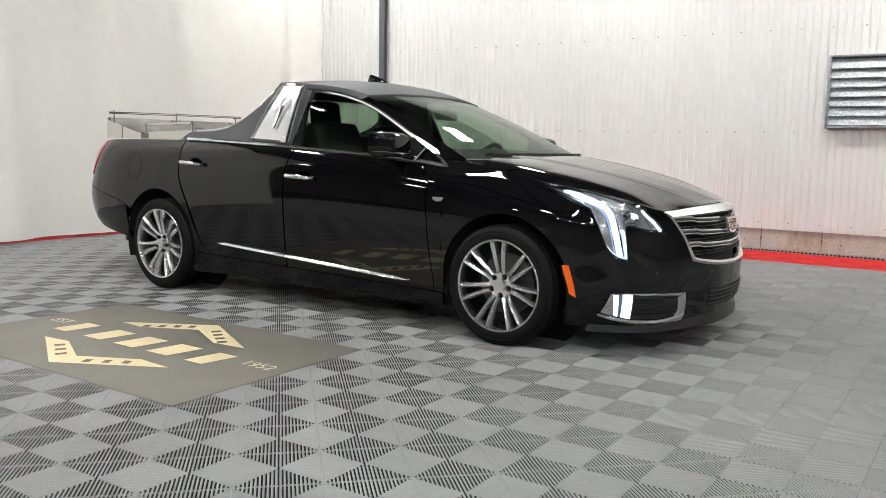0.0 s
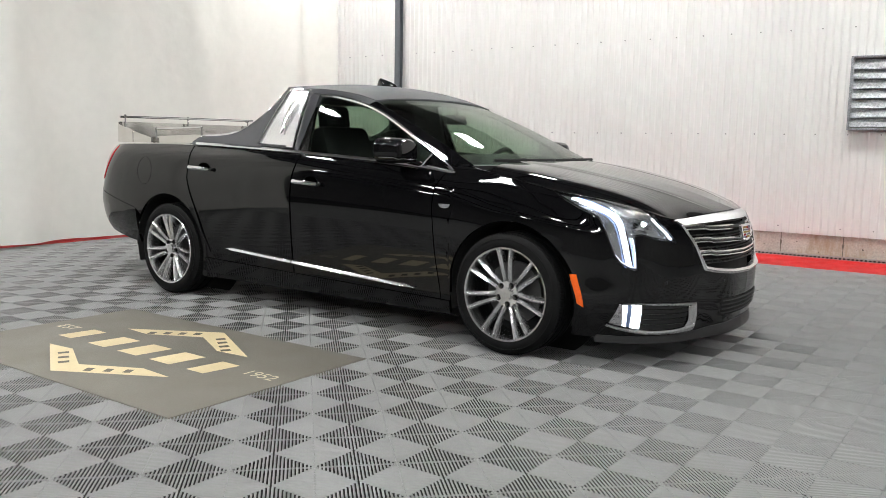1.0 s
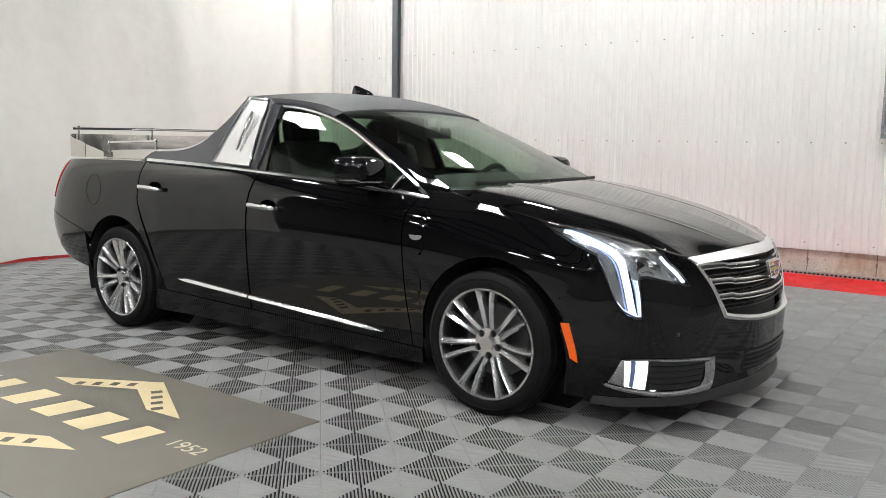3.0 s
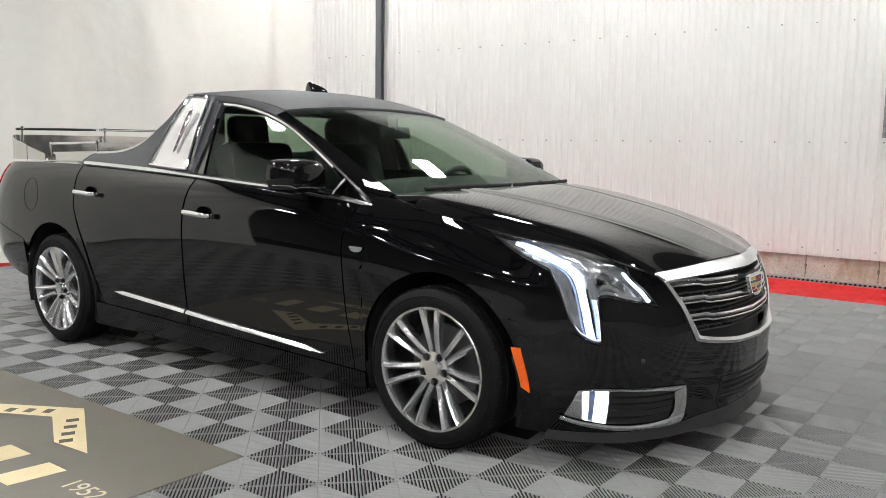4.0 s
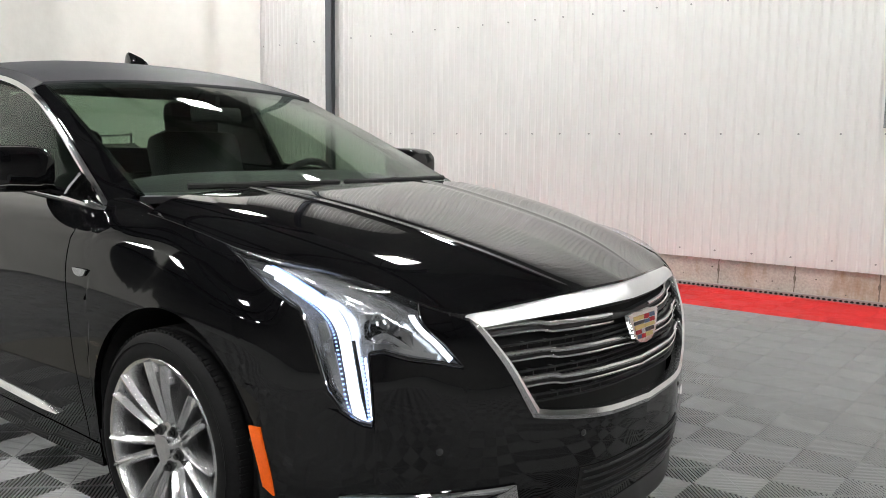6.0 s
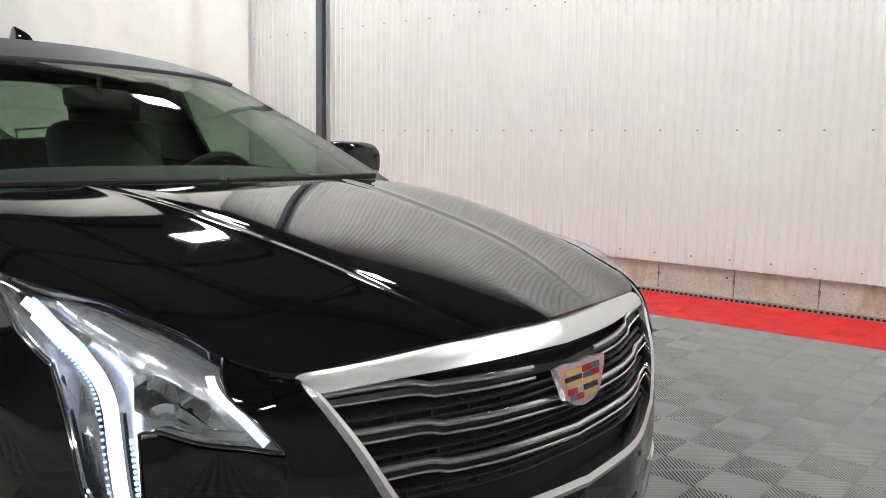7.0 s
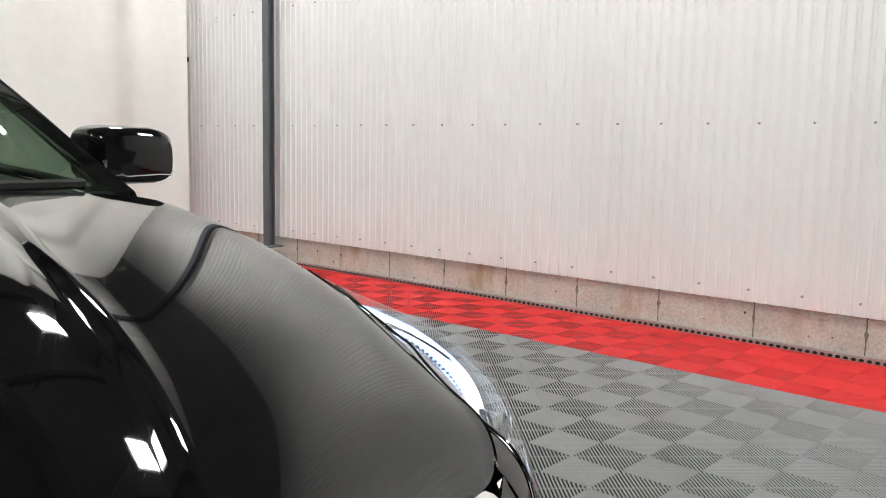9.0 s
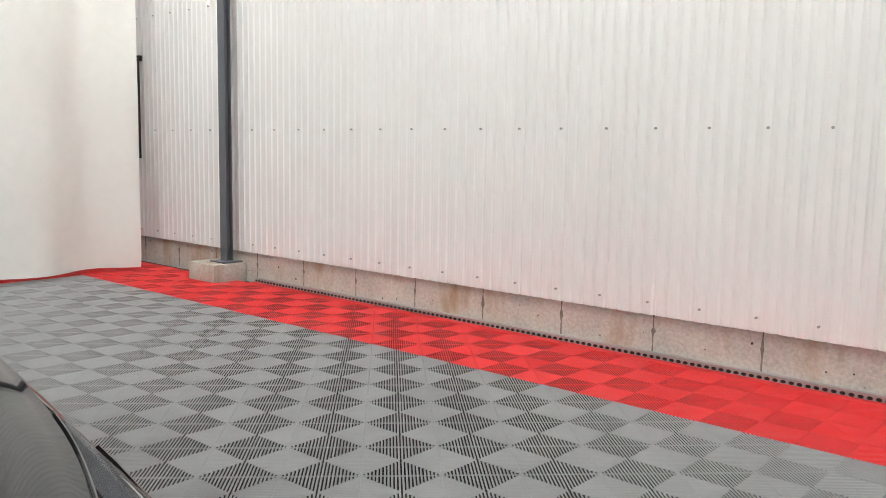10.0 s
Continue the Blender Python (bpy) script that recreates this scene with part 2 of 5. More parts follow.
def corrugated(x0, x1, z0, z1):
    pitch, amp = 0.076, 0.005
    n = int((x1 - x0) / pitch * 16)
    xs = np.linspace(x0, x1, n + 1)
    prof = np.clip(3.0 * np.sin(2 * math.pi * xs / pitch) - 1.8, -1, 1) * amp
    return thick_sheet([[(x, WALL_Y - 0.012 + d, z) for x, d in zip(xs, prof)] for z in (z0, z1)], (0, 0.002, 0))


wall_north = tagged(mesh_object("wall_north", boxes([((-14, WALL_Y + 0.02, -0.2), (10, 8.3, 6.4))]), WALLCORE, False),
                    "core of the end wall behind its cladding, greyed above it for fading light", "wall", kind="structure")
clad = part("cladding", corrugated(-8.5, 7.0, 0.238, 4.62), STEELWALL, wall_north, "white corrugated steel cladding with exposed screws")
bm = bmesh.new()
box(bm, (-8.6, 7.905, -0.02), (7.0, 7.919, 0.30))
plinth = part("plinth", bm, CONCRETE, wall_north, "raw concrete footing strip with form joints", False)
bm = bmesh.new()
for z in (0.31, 1.270, 2.331, 3.4):
    for k in range(-22, 16):
        x = -0.393 + 0.3045 * k
        cyl(bm, (x, WALL_Y - 0.024, z), 0.0075, 0.012, "y", 6)
part("screws", bm, SCREWM, wall_north, "rows of hex-head cladding screws", False)
ANGLE = grain(shader("galvanised_angle", (0.42, 0.42, 0.42), 0.45, 0.6), 30, 0.15)
JOINTDARK = grain(shader("joint_dark_concrete", (0.17, 0.15, 0.125), 0.9), 20, 0.4)
TIEHOLE = shader("tie_hole_dark", (0.06, 0.055, 0.05), 0.9)
rnd = random.Random(7)
for k in range(-12, 7):
    x = -0.666 + 0.61 * k
    rows = []
    for z in np.linspace(0.0, 0.237, 14):
        w = 0.0028 + 0.0022 * rnd.random() + 0.012 * math.exp(-((z - 0.13 - 0.03 * rnd.random()) / 0.016) ** 2)
        o = 0.003 * (rnd.random() - 0.5)
        rows.append([Vector((x + o - w, 7.9035, z)), Vector((x + o + w, 7.9035, z))])
    part("form_joint", thick_sheet(rows, (0, 0.0014, 0)), JOINTDARK, wall_north, "", False)
    for q in range(2):
        bm = bmesh.new()
        a, r = rnd.uniform(0.02, 0.58), rnd.uniform(0.003, 0.008)
        cyl(bm, (x + a, 7.9042, rnd.uniform(0.03, 0.20)), r, 0.002, "y", 9)
        part("tie_hole", bm, TIEHOLE, wall_north, "", False)
part("base_angle", boxes([((-4.93, 7.866, -0.012), (6.5, 7.869, 0.030)), ((-4.93, 7.869, 0.024), (6.5, 7.9035, 0.030))]), ANGLE, wall_north, "galvanised slotted angle along the footing", False)
loops = bmesh.new()
for k in range(-122, 160):
    r = cyl(loops, (0, 0, 0), 0.0085, 0.004, "y", 12)
    bmesh.ops.transform(loops, verts=r["verts"], matrix=Matrix.Translation((-0.02 + 0.04 * k, 7.8652, 0.010)) @ Matrix.Diagonal((1.6, 1, 1.05, 1)))
part("slots", loops, DARK, wall_north, "row of black oval slots", False)
part("edge_strip", boxes([((-4.93, 7.80, -0.019), (6.5, 7.865, -0.001))]), REDTILE, floor, "", False)

# curtain
ys = np.linspace(-1.95, 7.45, 420)
rows = []
for z in np.linspace(0.045, 4.45, 70):
    row = []
    for y in ys:
        a = 0.075 * math.sin(5.1 * y + 0.6 * math.sin(1.7 * y)) + 0.045 * math.sin(2.3 * y + 1.0) + 0.02 * math.sin(11 * y + 0.8 * z)
        a *= 0.75 + 0.25 * math.sin(0.9 * y + 0.3 * z)
        a += 0.065 * math.sin(8.3 * (7.45 - y) + 0.9) * math.exp(-((7.45 - y) / 1.1) ** 2)
        row.append((-6.09 + a + 0.03 * noise.noise((y * 1.3, z * 0.9, 3)) + 0.010 * noise.noise((y * 4.5, z * 3.2, 9)) + 0.005 * noise.noise((y * 3.0, z * 11, 5)), y, z))
    rows.append(row)
curtain = empty("curtain", (0, 0, 0))
tagged(curtain, "heavy white fabric divider curtain hanging in soft folds", "curtain")
part("cloth", thick_sheet(rows, (-0.004, 0, 0)), CURTAIN, curtain)
part("rail", boxes([((-6.12, -2.0, 4.44), (-6.06, 7.6, 4.50))], 0.004), SATIN, curtain, "plain metal curtain rail")
for y in (-1.5, 1.5, 4.5, 7.3):
    part("rail_hanger", boxes([((-6.10, y - 0.01, 4.49), (-6.08, y + 0.01, 6.205))]), SATIN, curtain, "", False)

strap = empty("hanging_strap", (-6.735, 7.855, 1.0))
tagged(strap, "narrow black strap hanging flat beside the curtain edge", "strap")
part("webbing", boxes([((-0.018, -0.003, 0.0), (0.018, 0.003, 0.95))], 0.001), CABIN, strap)
part("hook_plate", boxes([((-0.022, -0.006, 0.93), (0.022, 0.030, 0.98))], 0.002), DARK, strap)

# steel post on its concrete pad
pad = tagged(mesh_object("concrete_pad", boxes([((-5.46, 7.57, -0.02), (-5.08, 7.90, 0.148))], 0.012), CONCRETE), "rough concrete pad under the steel post", "concrete pad")
post = empty("steel_post", (-5.192, 7.775, 0.15))
tagged(post, "dark grey painted steel H-section post on a concrete pad", "post")
part("flange", boxes([((-0.045, -0.033, 0.012), (0.045, -0.026, 5.6))]), POSTGREY, post)
part("flange", boxes([((-0.045, 0.026, 0.012), (0.045, 0.033, 5.6))]), POSTGREY, post)
part("web", boxes([((-0.004, -0.026, 0.012), (0.004, 0.026, 5.6))]), POSTGREY, post)
part("base_plate", boxes([((-0.10, -0.10, 0), (0.10, 0.09, 0.012))], 0.002), POSTGREY, post)

# louvre
louvre = empty("wall_louvre", (0.515, WALL_Y - 0.03, 1.312))
tagged(louvre, "bare tread-plate aluminium louvre fixed to the wall", "louvre")
W_L, H_L = 1.25, 0.728
part("backing", boxes([((0.02, -0.005, 0.02), (W_L - 0.02, 0.0, H_L - 0.02))]), shader("louvre_shade", (0.20, 0.20, 0.20), 0.6), louvre, "", False)
for lo, hi in (((0, -0.07, 0), (0.025, 0, H_L)), ((W_L - 0.025, -0.07, 0), (W_L, 0, H_L)), ((0.025, -0.07, 0), (W_L - 0.025, 0, 0.02)), ((0.025, -0.07, H_L - 0.02), (W_L - 0.025, 0, H_L))):
    part("frame", boxes([(lo, hi)], 0.002), ALUPLATE, louvre)
slat_mesh = None
for k in range(7):
    z = 0.036 + k * 0.094
    if slat_mesh is None:
        s = part("slat", thick_sheet([[(x, -0.030, 0.090), (x, -0.060, 0.006), (x, -0.066, -0.004)] for x in np.linspace(0.026, W_L - 0.026, 2)], (0, 0.004, 0.002)), ALUPLATE, louvre)
        slat_mesh = s.data
    else:
        s = new("slat", slat_mesh)
        s.parent = louvre
    s.location = (0, 0, z)

# ceiling lights
light_proto = empty("ceiling_light", (0, 0, 0))
tagged(light_proto, "white square LED panel hung from the dark roof", "ceiling light", "ceiling lights")
part("frame", boxes([((-0.24, -0.24, 0), (0.24, 0.24, 0.06))], 0.004), shader("lamp_white_frame", (0.75, 0.75, 0.75), 0.4), light_proto)
for x in (-0.18, 0.18):
    part("hanger", boxes([((x - 0.006, -0.006, 0.06), (x + 0.006, 0.006, 1.61))]), SATIN, light_proto, "", False)
part("diffuser", boxes([((-0.22, -0.22, -0.006), (0.22, 0.22, -0.001))]), PANEL, light_proto, "glowing opal diffuser", False)
# the x = -7.8 column is unseen, added to brighten the wall beside the curtain
spots = [(x, y) for x in (-7.8, -4.85, -1.9, 1.05, 4.0, 6.95) for y in (-7.9, -3.5, 0.9, 6.4) if (x, y) != (6.95, 6.4)]
light_proto.matrix_world = pose(*spots[0], 4.6)
for x, y in spots[1:]:
    copy_thing(light_proto, pose(x, y, 4.6))

# floor mat
mat = empty("floor_mat", (-1.6, 1.2, 0.0))
tagged(mat, "taupe rubber mat with gold printed emblem let into tiles", "floor mat")
part("sheet", boxes([((-0.998, -0.598, -0.018), (0.998, 0.598, 0.0015))]), MATM, mat, "", False)


def flat(parent, name, pts, mat_, z=0.0022, h=0.0007, label=""):
    bm = bmesh.new()
    lo = [bm.verts.new((x, y, z - h)) for x, y in pts]
    hi = [bm.verts.new((x, y, z)) for x, y in pts]
    bm.faces.new(hi)
    for i in range(len(pts)):
        bm.faces.new((lo[i], lo[(i + 1) % len(pts)], hi[(i + 1) % len(pts)], hi[i]))
    return part(name, bm, mat_, parent, label, False)


def lettering(parent, name, text, x, y, size, mat_, turn=0.0, z=0.0016, label=""):
    cu = bpy.data.curves.new(name, "FONT")
    cu.body, cu.size, cu.extrude, cu.align_x, cu.align_y = text, size, 0.0004, "CENTER", "CENTER"
    tmp = bpy.data.objects.new(name, cu)
    me = bpy.data.meshes.new_from_object(tmp)
    bpy.data.objects.remove(tmp)
    me.materials.append(mat_)
    ob = new(name, me)
    ob.parent = parent
    ob.matrix_local = pose(x, y, z, 0, 0, turn)
    if label:
        tagged(ob, label)
    return ob


INK = shader("mat_dark_print", (0.10, 0.085, 0.06), 0.5)
CREAM = shader("mat_cream_print", (0.62, 0.55, 0.40), 0.5)
flat(mat, "chevron", [(-0.515, 0.238), (-0.32, 0.222), (-0.015, 0.376), (0.29, 0.222), (0.51, 0.238), (-0.012, 0.522)], GOLD, label="gold printed chevron")
flat(mat, "chevron", [(-0.515, -0.238), (-0.012, -0.518), (0.51, -0.238), (0.29, -0.222), (-0.015, -0.372), (-0.32, -0.222)], GOLD, label="gold printed chevron")
for x0, w in ((-0.69, 0.17), (-0.40, 0.20), (-0.13, 0.21), (0.14, 0.21), (0.435, 0.175)):
    flat(mat, "emblem_bar", [(x0 + 0.02, -0.10), (x0 + w - 0.03, -0.10), (x0 + w, 0.10), (x0 + 0.05, 0.10)], GOLD)
for k in range(4):
    for sx in (-1, 1):
        c = np.array([sx * (0.10 + 0.072 * k), 0.405 - 0.049 * k])
        u, v = np.array([sx * 0.88, -0.47]) * 0.020, np.array([sx * 0.47, 0.88]) * 0.026
        flat(mat, "ink_bar", [tuple(c + i * u + j * v) for i, j in ((-1, -1), (1, -1), (1, 1), (-1, 1))], INK, 0.0026)
for k in range(3):
    for sx in (-1, 1):
        c = np.array([sx * (0.11 + 0.085 * k), -0.395 + 0.049 * k])
        u, v = np.array([sx * 0.87, 0.49]) * 0.019, np.array([sx * -0.49, 0.87]) * 0.026
        flat(mat, "ink_bar", [tuple(c + i * u + j * v) for i, j in ((-1, -1), (1, -1), (1, 1), (-1, 1))], INK, 0.0026)
lettering(mat, "lettering", "EST", -0.815, 0.045, 0.105, CREAM, label="small cream printed word")
lettering(mat, "lettering", "1952", 0.815, 0.045, 0.105, CREAM, label="small cream printed year")


# ---- the car ----
CAR = (-0.095, 3.206, 0.0)
car = empty("flower_car", CAR)
tagged(car, "glossy black flower car with chrome trim and open steel bed", "car")

# body skin by columns from the nose centre round the side to the tail centre; seven heights each
COLS = [
    [(0.95, 0, 0.165), (0.978, 0, 0.33), (0.984, 0, 0.47), (0.965, 0, 0.60), (0.942, 0, 0.70), (0.914, 0, 0.752), (0.893, 0, 0.781)],
    [(0.935, 0.22, 0.165), (0.963, 0.22, 0.33), (0.968, 0.22, 0.47), (0.95, 0.22, 0.60), (0.925, 0.22, 0.69), (0.889, 0.22, 0.742), (0.855, 0.22, 0.773)],
    [(0.87, 0.41, 0.165), (0.898, 0.418, 0.33), (0.902, 0.418, 0.47), (0.89, 0.42, 0.60), (0.862, 0.425, 0.69), (0.825, 0.43, 0.732), (0.793, 0.435, 0.757)],
    [(0.815, 0.55, 0.165), (0.845, 0.56, 0.33), (0.85, 0.56, 0.47), (0.84, 0.56, 0.60), (0.815, 0.56, 0.68), (0.798, 0.562, 0.722), (0.766, 0.566, 0.752)],
    [(0.735, 0.675, 0.165), (0.764, 0.688, 0.33), (0.766, 0.692, 0.47), (0.757, 0.694, 0.60), (0.742, 0.692, 0.69), (0.714, 0.691, 0.741), (0.698, 0.640, 0.778)],
    [(0.635, 0.765, 0.165), (0.664, 0.778, 0.33), (0.665, 0.778, 0.47), (0.655, 0.782, 0.60), (0.63, 0.774, 0.70), (0.608, 0.768, 0.792), (0.600, 0.664, 0.809)],
    [(0.53, 0.82, 0.165), (0.562, 0.832, 0.33), (0.553, 0.83, 0.47), (0.535, 0.83, 0.60), (0.508, 0.82, 0.71), (0.472, 0.802, 0.829), (0.448, 0.715, 0.846)],
    [(0.395, 0.86, 0.165), (0.415, 0.88, 0.33), (0.39, 0.882, 0.47), (0.375, 0.88, 0.60), (0.355, 0.868, 0.72), (0.317, 0.808, 0.846), (0.240, 0.784, 0.876)],
    [(0.15, 0.865, 0.165), (0.15, 0.885, 0.33), (0.14, 0.893, 0.47), (0.13, 0.892, 0.60), (0.12, 0.886, 0.73), (0.10, 0.838, 0.854), (0.06, 0.800, 0.912)],
    [(-0.1, 0.865, 0.18), (-0.1, 0.882, 0.33), (-0.1, 0.895, 0.47), (-0.1, 0.897, 0.60), (-0.1, 0.89, 0.745), (-0.1, 0.848, 0.870), (-0.1, 0.802, 0.938)],
    [(-0.33, 0.86, 0.17), (-0.33, 0.88, 0.33), (-0.33, 0.895, 0.47), (-0.33, 0.90, 0.61), (-0.33, 0.896, 0.76), (-0.33, 0.864, 0.885), (-0.33, 0.80, 0.962)],
    [(-0.6, 0.856, 0.165), (-0.6, 0.878, 0.33), (-0.6, 0.893, 0.47), (-0.6, 0.90, 0.62), (-0.6, 0.898, 0.77), (-0.6, 0.876, 0.89), (-0.6, 0.825, 0.965)],
    [(-1.1, 0.855, 0.165), (-1.1, 0.878, 0.33), (-1.1, 0.892, 0.48), (-1.1, 0.90, 0.64), (-1.1, 0.899, 0.80), (-1.1, 0.878, 0.93), (-1.1, 0.83, 1.0)],
    [(-1.6, 0.855, 0.165), (-1.6, 0.878, 0.33), (-1.6, 0.892, 0.48), (-1.6, 0.90, 0.65), (-1.6, 0.90, 0.82), (-1.6, 0.88, 0.955), (-1.6, 0.832, 1.03)],
    [(-2.1, 0.855, 0.165), (-2.1, 0.878, 0.33), (-2.1, 0.893, 0.48), (-2.1, 0.902, 0.66), (-2.1, 0.902, 0.83), (-2.1, 0.882, 0.975), (-2.1, 0.834, 1.052)],
    [(-2.6, 0.858, 0.17), (-2.6, 0.88, 0.33), (-2.6, 0.895, 0.48), (-2.6, 0.904, 0.66), (-2.6, 0.904, 0.84), (-2.6, 0.882, 0.99), (-2.6, 0.834, 1.068)],
    [(-3.0, 0.85, 0.30), (-3.0, 0.874, 0.39), (-3.0, 0.89, 0.51), (-3.0, 0.90, 0.67), (-3.0, 0.898, 0.85), (-3.0, 0.876, 0.995), (-3.0, 0.826, 1.070)],
    [(-3.38, 0.83, 0.355), (-3.38, 0.855, 0.43), (-3.38, 0.873, 0.53), (-3.38, 0.885, 0.67), (-3.38, 0.881, 0.85), (-3.38, 0.855, 0.99), (-3.38, 0.805, 1.066)],
    [(-3.64, 0.78, 0.39), (-3.66, 0.805, 0.455), (-3.67, 0.825, 0.55), (-3.67, 0.838, 0.67), (-3.64, 0.832, 0.85), (-3.6, 0.805, 0.985), (-3.58, 0.755, 1.06)],
    [(-3.8, 0.69, 0.40), (-3.83, 0.72, 0.46), (-3.85, 0.735, 0.55), (-3.85, 0.745, 0.67), (-3.8, 0.735, 0.85), (-3.76, 0.715, 0.98), (-3.72, 0.67, 1.055)],
    [(-3.92, 0.54, 0.40), (-3.98, 0.57, 0.46), (-4, 0.58, 0.55), (-4, 0.59, 0.67), (-3.92, 0.58, 0.85), (-3.85, 0.56, 0.98), (-3.81, 0.52, 1.055)],
    [(-3.99, 0.3, 0.40), (-4.05, 0.31, 0.46), (-4.08, 0.32, 0.55), (-4.07, 0.32, 0.67), (-3.99, 0.32, 0.85), (-3.92, 0.31, 0.98), (-3.88, 0.29, 1.055)],
    [(-4, 0, 0.40), (-4.08, 0, 0.46), (-4.11, 0, 0.55), (-4.1, 0, 0.67), (-4.01, 0, 0.85), (-3.94, 0, 0.98), (-3.9, 0, 1.055)],
]
GRID = np.array(COLS)


def catmull(p, t):
    i = min(int(t), len(p) - 2)
    f = t - i
    a, b, c, d = p[max(i - 1, 0)], p[i], p[i + 1], p[min(i + 2, len(p) - 1)]
    return b + 0.5 * f * (c - a + f * (2 * a - 5 * b + 4 * c - d + f * (3 * (b - c) + d - a)))


def skin(s, v):
    """A point of the body skin: s counts the columns from the nose, v the heights."""
    return catmull(np.array([catmull(GRID[:, k], s) for k in range(7)]), v)


_col = {}


def column(s):
    s = round(s, 4)
    if s not in _col:
        knots = np.array([catmull(GRID[:, k], s) for k in range(7)])
        _col[s] = np.array([catmull(knots, v) for v in np.linspace(0, 6, 61)])
    return _col[s]


def at(s, z):
    """The skin's point at column s and height z."""
    c = column(s)
    z = min(max(z, c[0, 2]), c[-1, 2])
    return np.array([np.interp(z, c[:, 2], c[:, k]) for k in range(3)])


def top_of(s):
    return column(s)[-1, 2]


_SS = np.linspace(6.0, 20.0, 700)
_XT = [np.array([at(s, z)[0] for s in _SS]) for z in (0.35, 0.6, 0.85)]


def s_at(x, z=0.6):
    k = 0 if z < 0.45 else 1 if z < 0.75 else 2
    return float(np.interp(-x, -_XT[k], _SS))


def skin_patch(name, left, right, low, high, mat, parent, label="", n=30, m=16, lip=0.02, off=0.0, xs=None):
    """A panel of the skin between two edges (column by height) and two heights (by column), with its rim turned inwards. Both sides of the car."""
    made = []
    for side in (-1, 1):
        rows = []
        us = xs if xs is not None else np.linspace(0, 1, n)
        for u in us:
            row = []
            for v in np.linspace(0, 1, m):
                s = left(0.5) * (1 - u) + right(0.5) * u
                for _ in range(2):
                    lo, hi = low(s), high(s)
                    z = lo + v * (hi - lo)
                    s = left(z) * (1 - u) + right(z) * u
                lo, hi = low(s), high(s)
                p = at(s, lo + v * (hi - lo))
                row.append(Vector(p))
            rows.append(row)
        made.append(panel_from(name, rows, mat, parent, label, side, lip, off))
    return made


def panel_from(name, rows, mat, parent, label, side, lip, off=0.0):
    n, m = len(rows), len(rows[0])
    normals = [[None] * m for _ in range(n)]
    for i in range(n):
        for j in range(m):
            a = rows[min(i + 1, n - 1)][j] - rows[max(i - 1, 0)][j]
            b = rows[i][min(j + 1, m - 1)] - rows[i][max(j - 1, 0)]
            c = a.cross(b)
            if c.length < 1e-9:
                c = Vector((0, 1, 0))
            c.normalize()
            if c.dot(Vector((rows[i][j].x * 0.25 + 0.35, rows[i][j].y, rows[i][j].z - 0.5))) < 0:
                c = -c
            normals[i][j] = c
    bm = bmesh.new()
    flip = Matrix.Diagonal((1, side, 1))
    vs = sheet(bm, [[flip @ (rows[i][j] + off * normals[i][j]) for j in range(m)] for i in range(n)])
    edge = [(0, j) for j in range(m)] + [(i, m - 1) for i in range(1, n)] + [(n - 1, j) for j in range(m - 2, -1, -1)] + [(i, 0) for i in range(n - 2, 0, -1)]
    inner = [bm.verts.new(flip @ (rows[i][j] + (off - lip) * normals[i][j])) for i, j in edge]
    for k in range(len(edge)):
        a, b = edge[k], edge[(k + 1) % len(edge)]
        q = [vs[a[0]][a[1]], vs[b[0]][b[1]], inner[(k + 1) % len(edge)], inner[k]]
        if (q[0].co - q[1].co).length > 1e-6:
            bm.faces.new(q)
    return part(name, bm, mat, parent, label)


def line(*pts):
    """A height by column, or a column by height, straight from point to point."""
    xs, ys_ = zip(*sorted(pts))
    return lambda t: float(np.interp(t, xs, ys_))


def smoothline(*pts):
    p = spline(sorted(pts), 60)
    return lambda t: float(np.interp(t, p[:, 0], p[:, 1]))


ARCH_F, ARCH_R, ARCH_Z = (0.015, 0.378), (-2.830, 0.385), 0.335


def arch_top(x, arch):
    d = arch[1] ** 2 - (x - arch[0]) ** 2
    return ARCH_Z + math.sqrt(max(d, 0))


def xat(s):
    return at(s, 0.6)[0]


GAP = 0.0045
# seams, as columns by height
rear_seam = lambda z: s_at(float(np.interp(z, [0.35, 0.475, 0.627, 0.822, 1.06], [-2.37, -2.436, -2.533, -2.587, -2.575])), z)
mid_seam = lambda z: s_at(float(np.interp(z, [0.3, 0.75, 0.89, 1.03], [-1.574, -1.581, -1.571, -1.535])), z)
front_seam = lambda z: s_at(float(np.interp(z, [0.3, 0.515, 0.77, 0.863, 0.958], [-0.43, -0.458, -0.482, -0.476, -0.43])), z)
belt = lambda s: top_of(s) - 0.002
sill_line = lambda s: float(np.interp(-xat(s), [0.3, 2.5], [0.245, 0.30]))
shift = lambda f, d: (lambda z: f(z) + d)
D = 0.012

skin_patch("rear_door", shift(mid_seam, D), shift(rear_seam, -D), lambda s: max(sill_line(s), arch_top(xat(s), ARCH_R) if xat(s) < -2.35 else 0), belt, PAINT, car, "black rear door panel")
skin_patch("front_door", shift(front_seam, D), shift(mid_seam, -D), sill_line, belt, PAINT, car, "black front door")
skin_patch("sill", lambda z: s_at(-0.372, 0.35), lambda z: s_at(-2.44, 0.35), lambda s: column(s)[0, 2], lambda s: sill_line(s) - 0.006, PAINT, car, n=20, m=5)
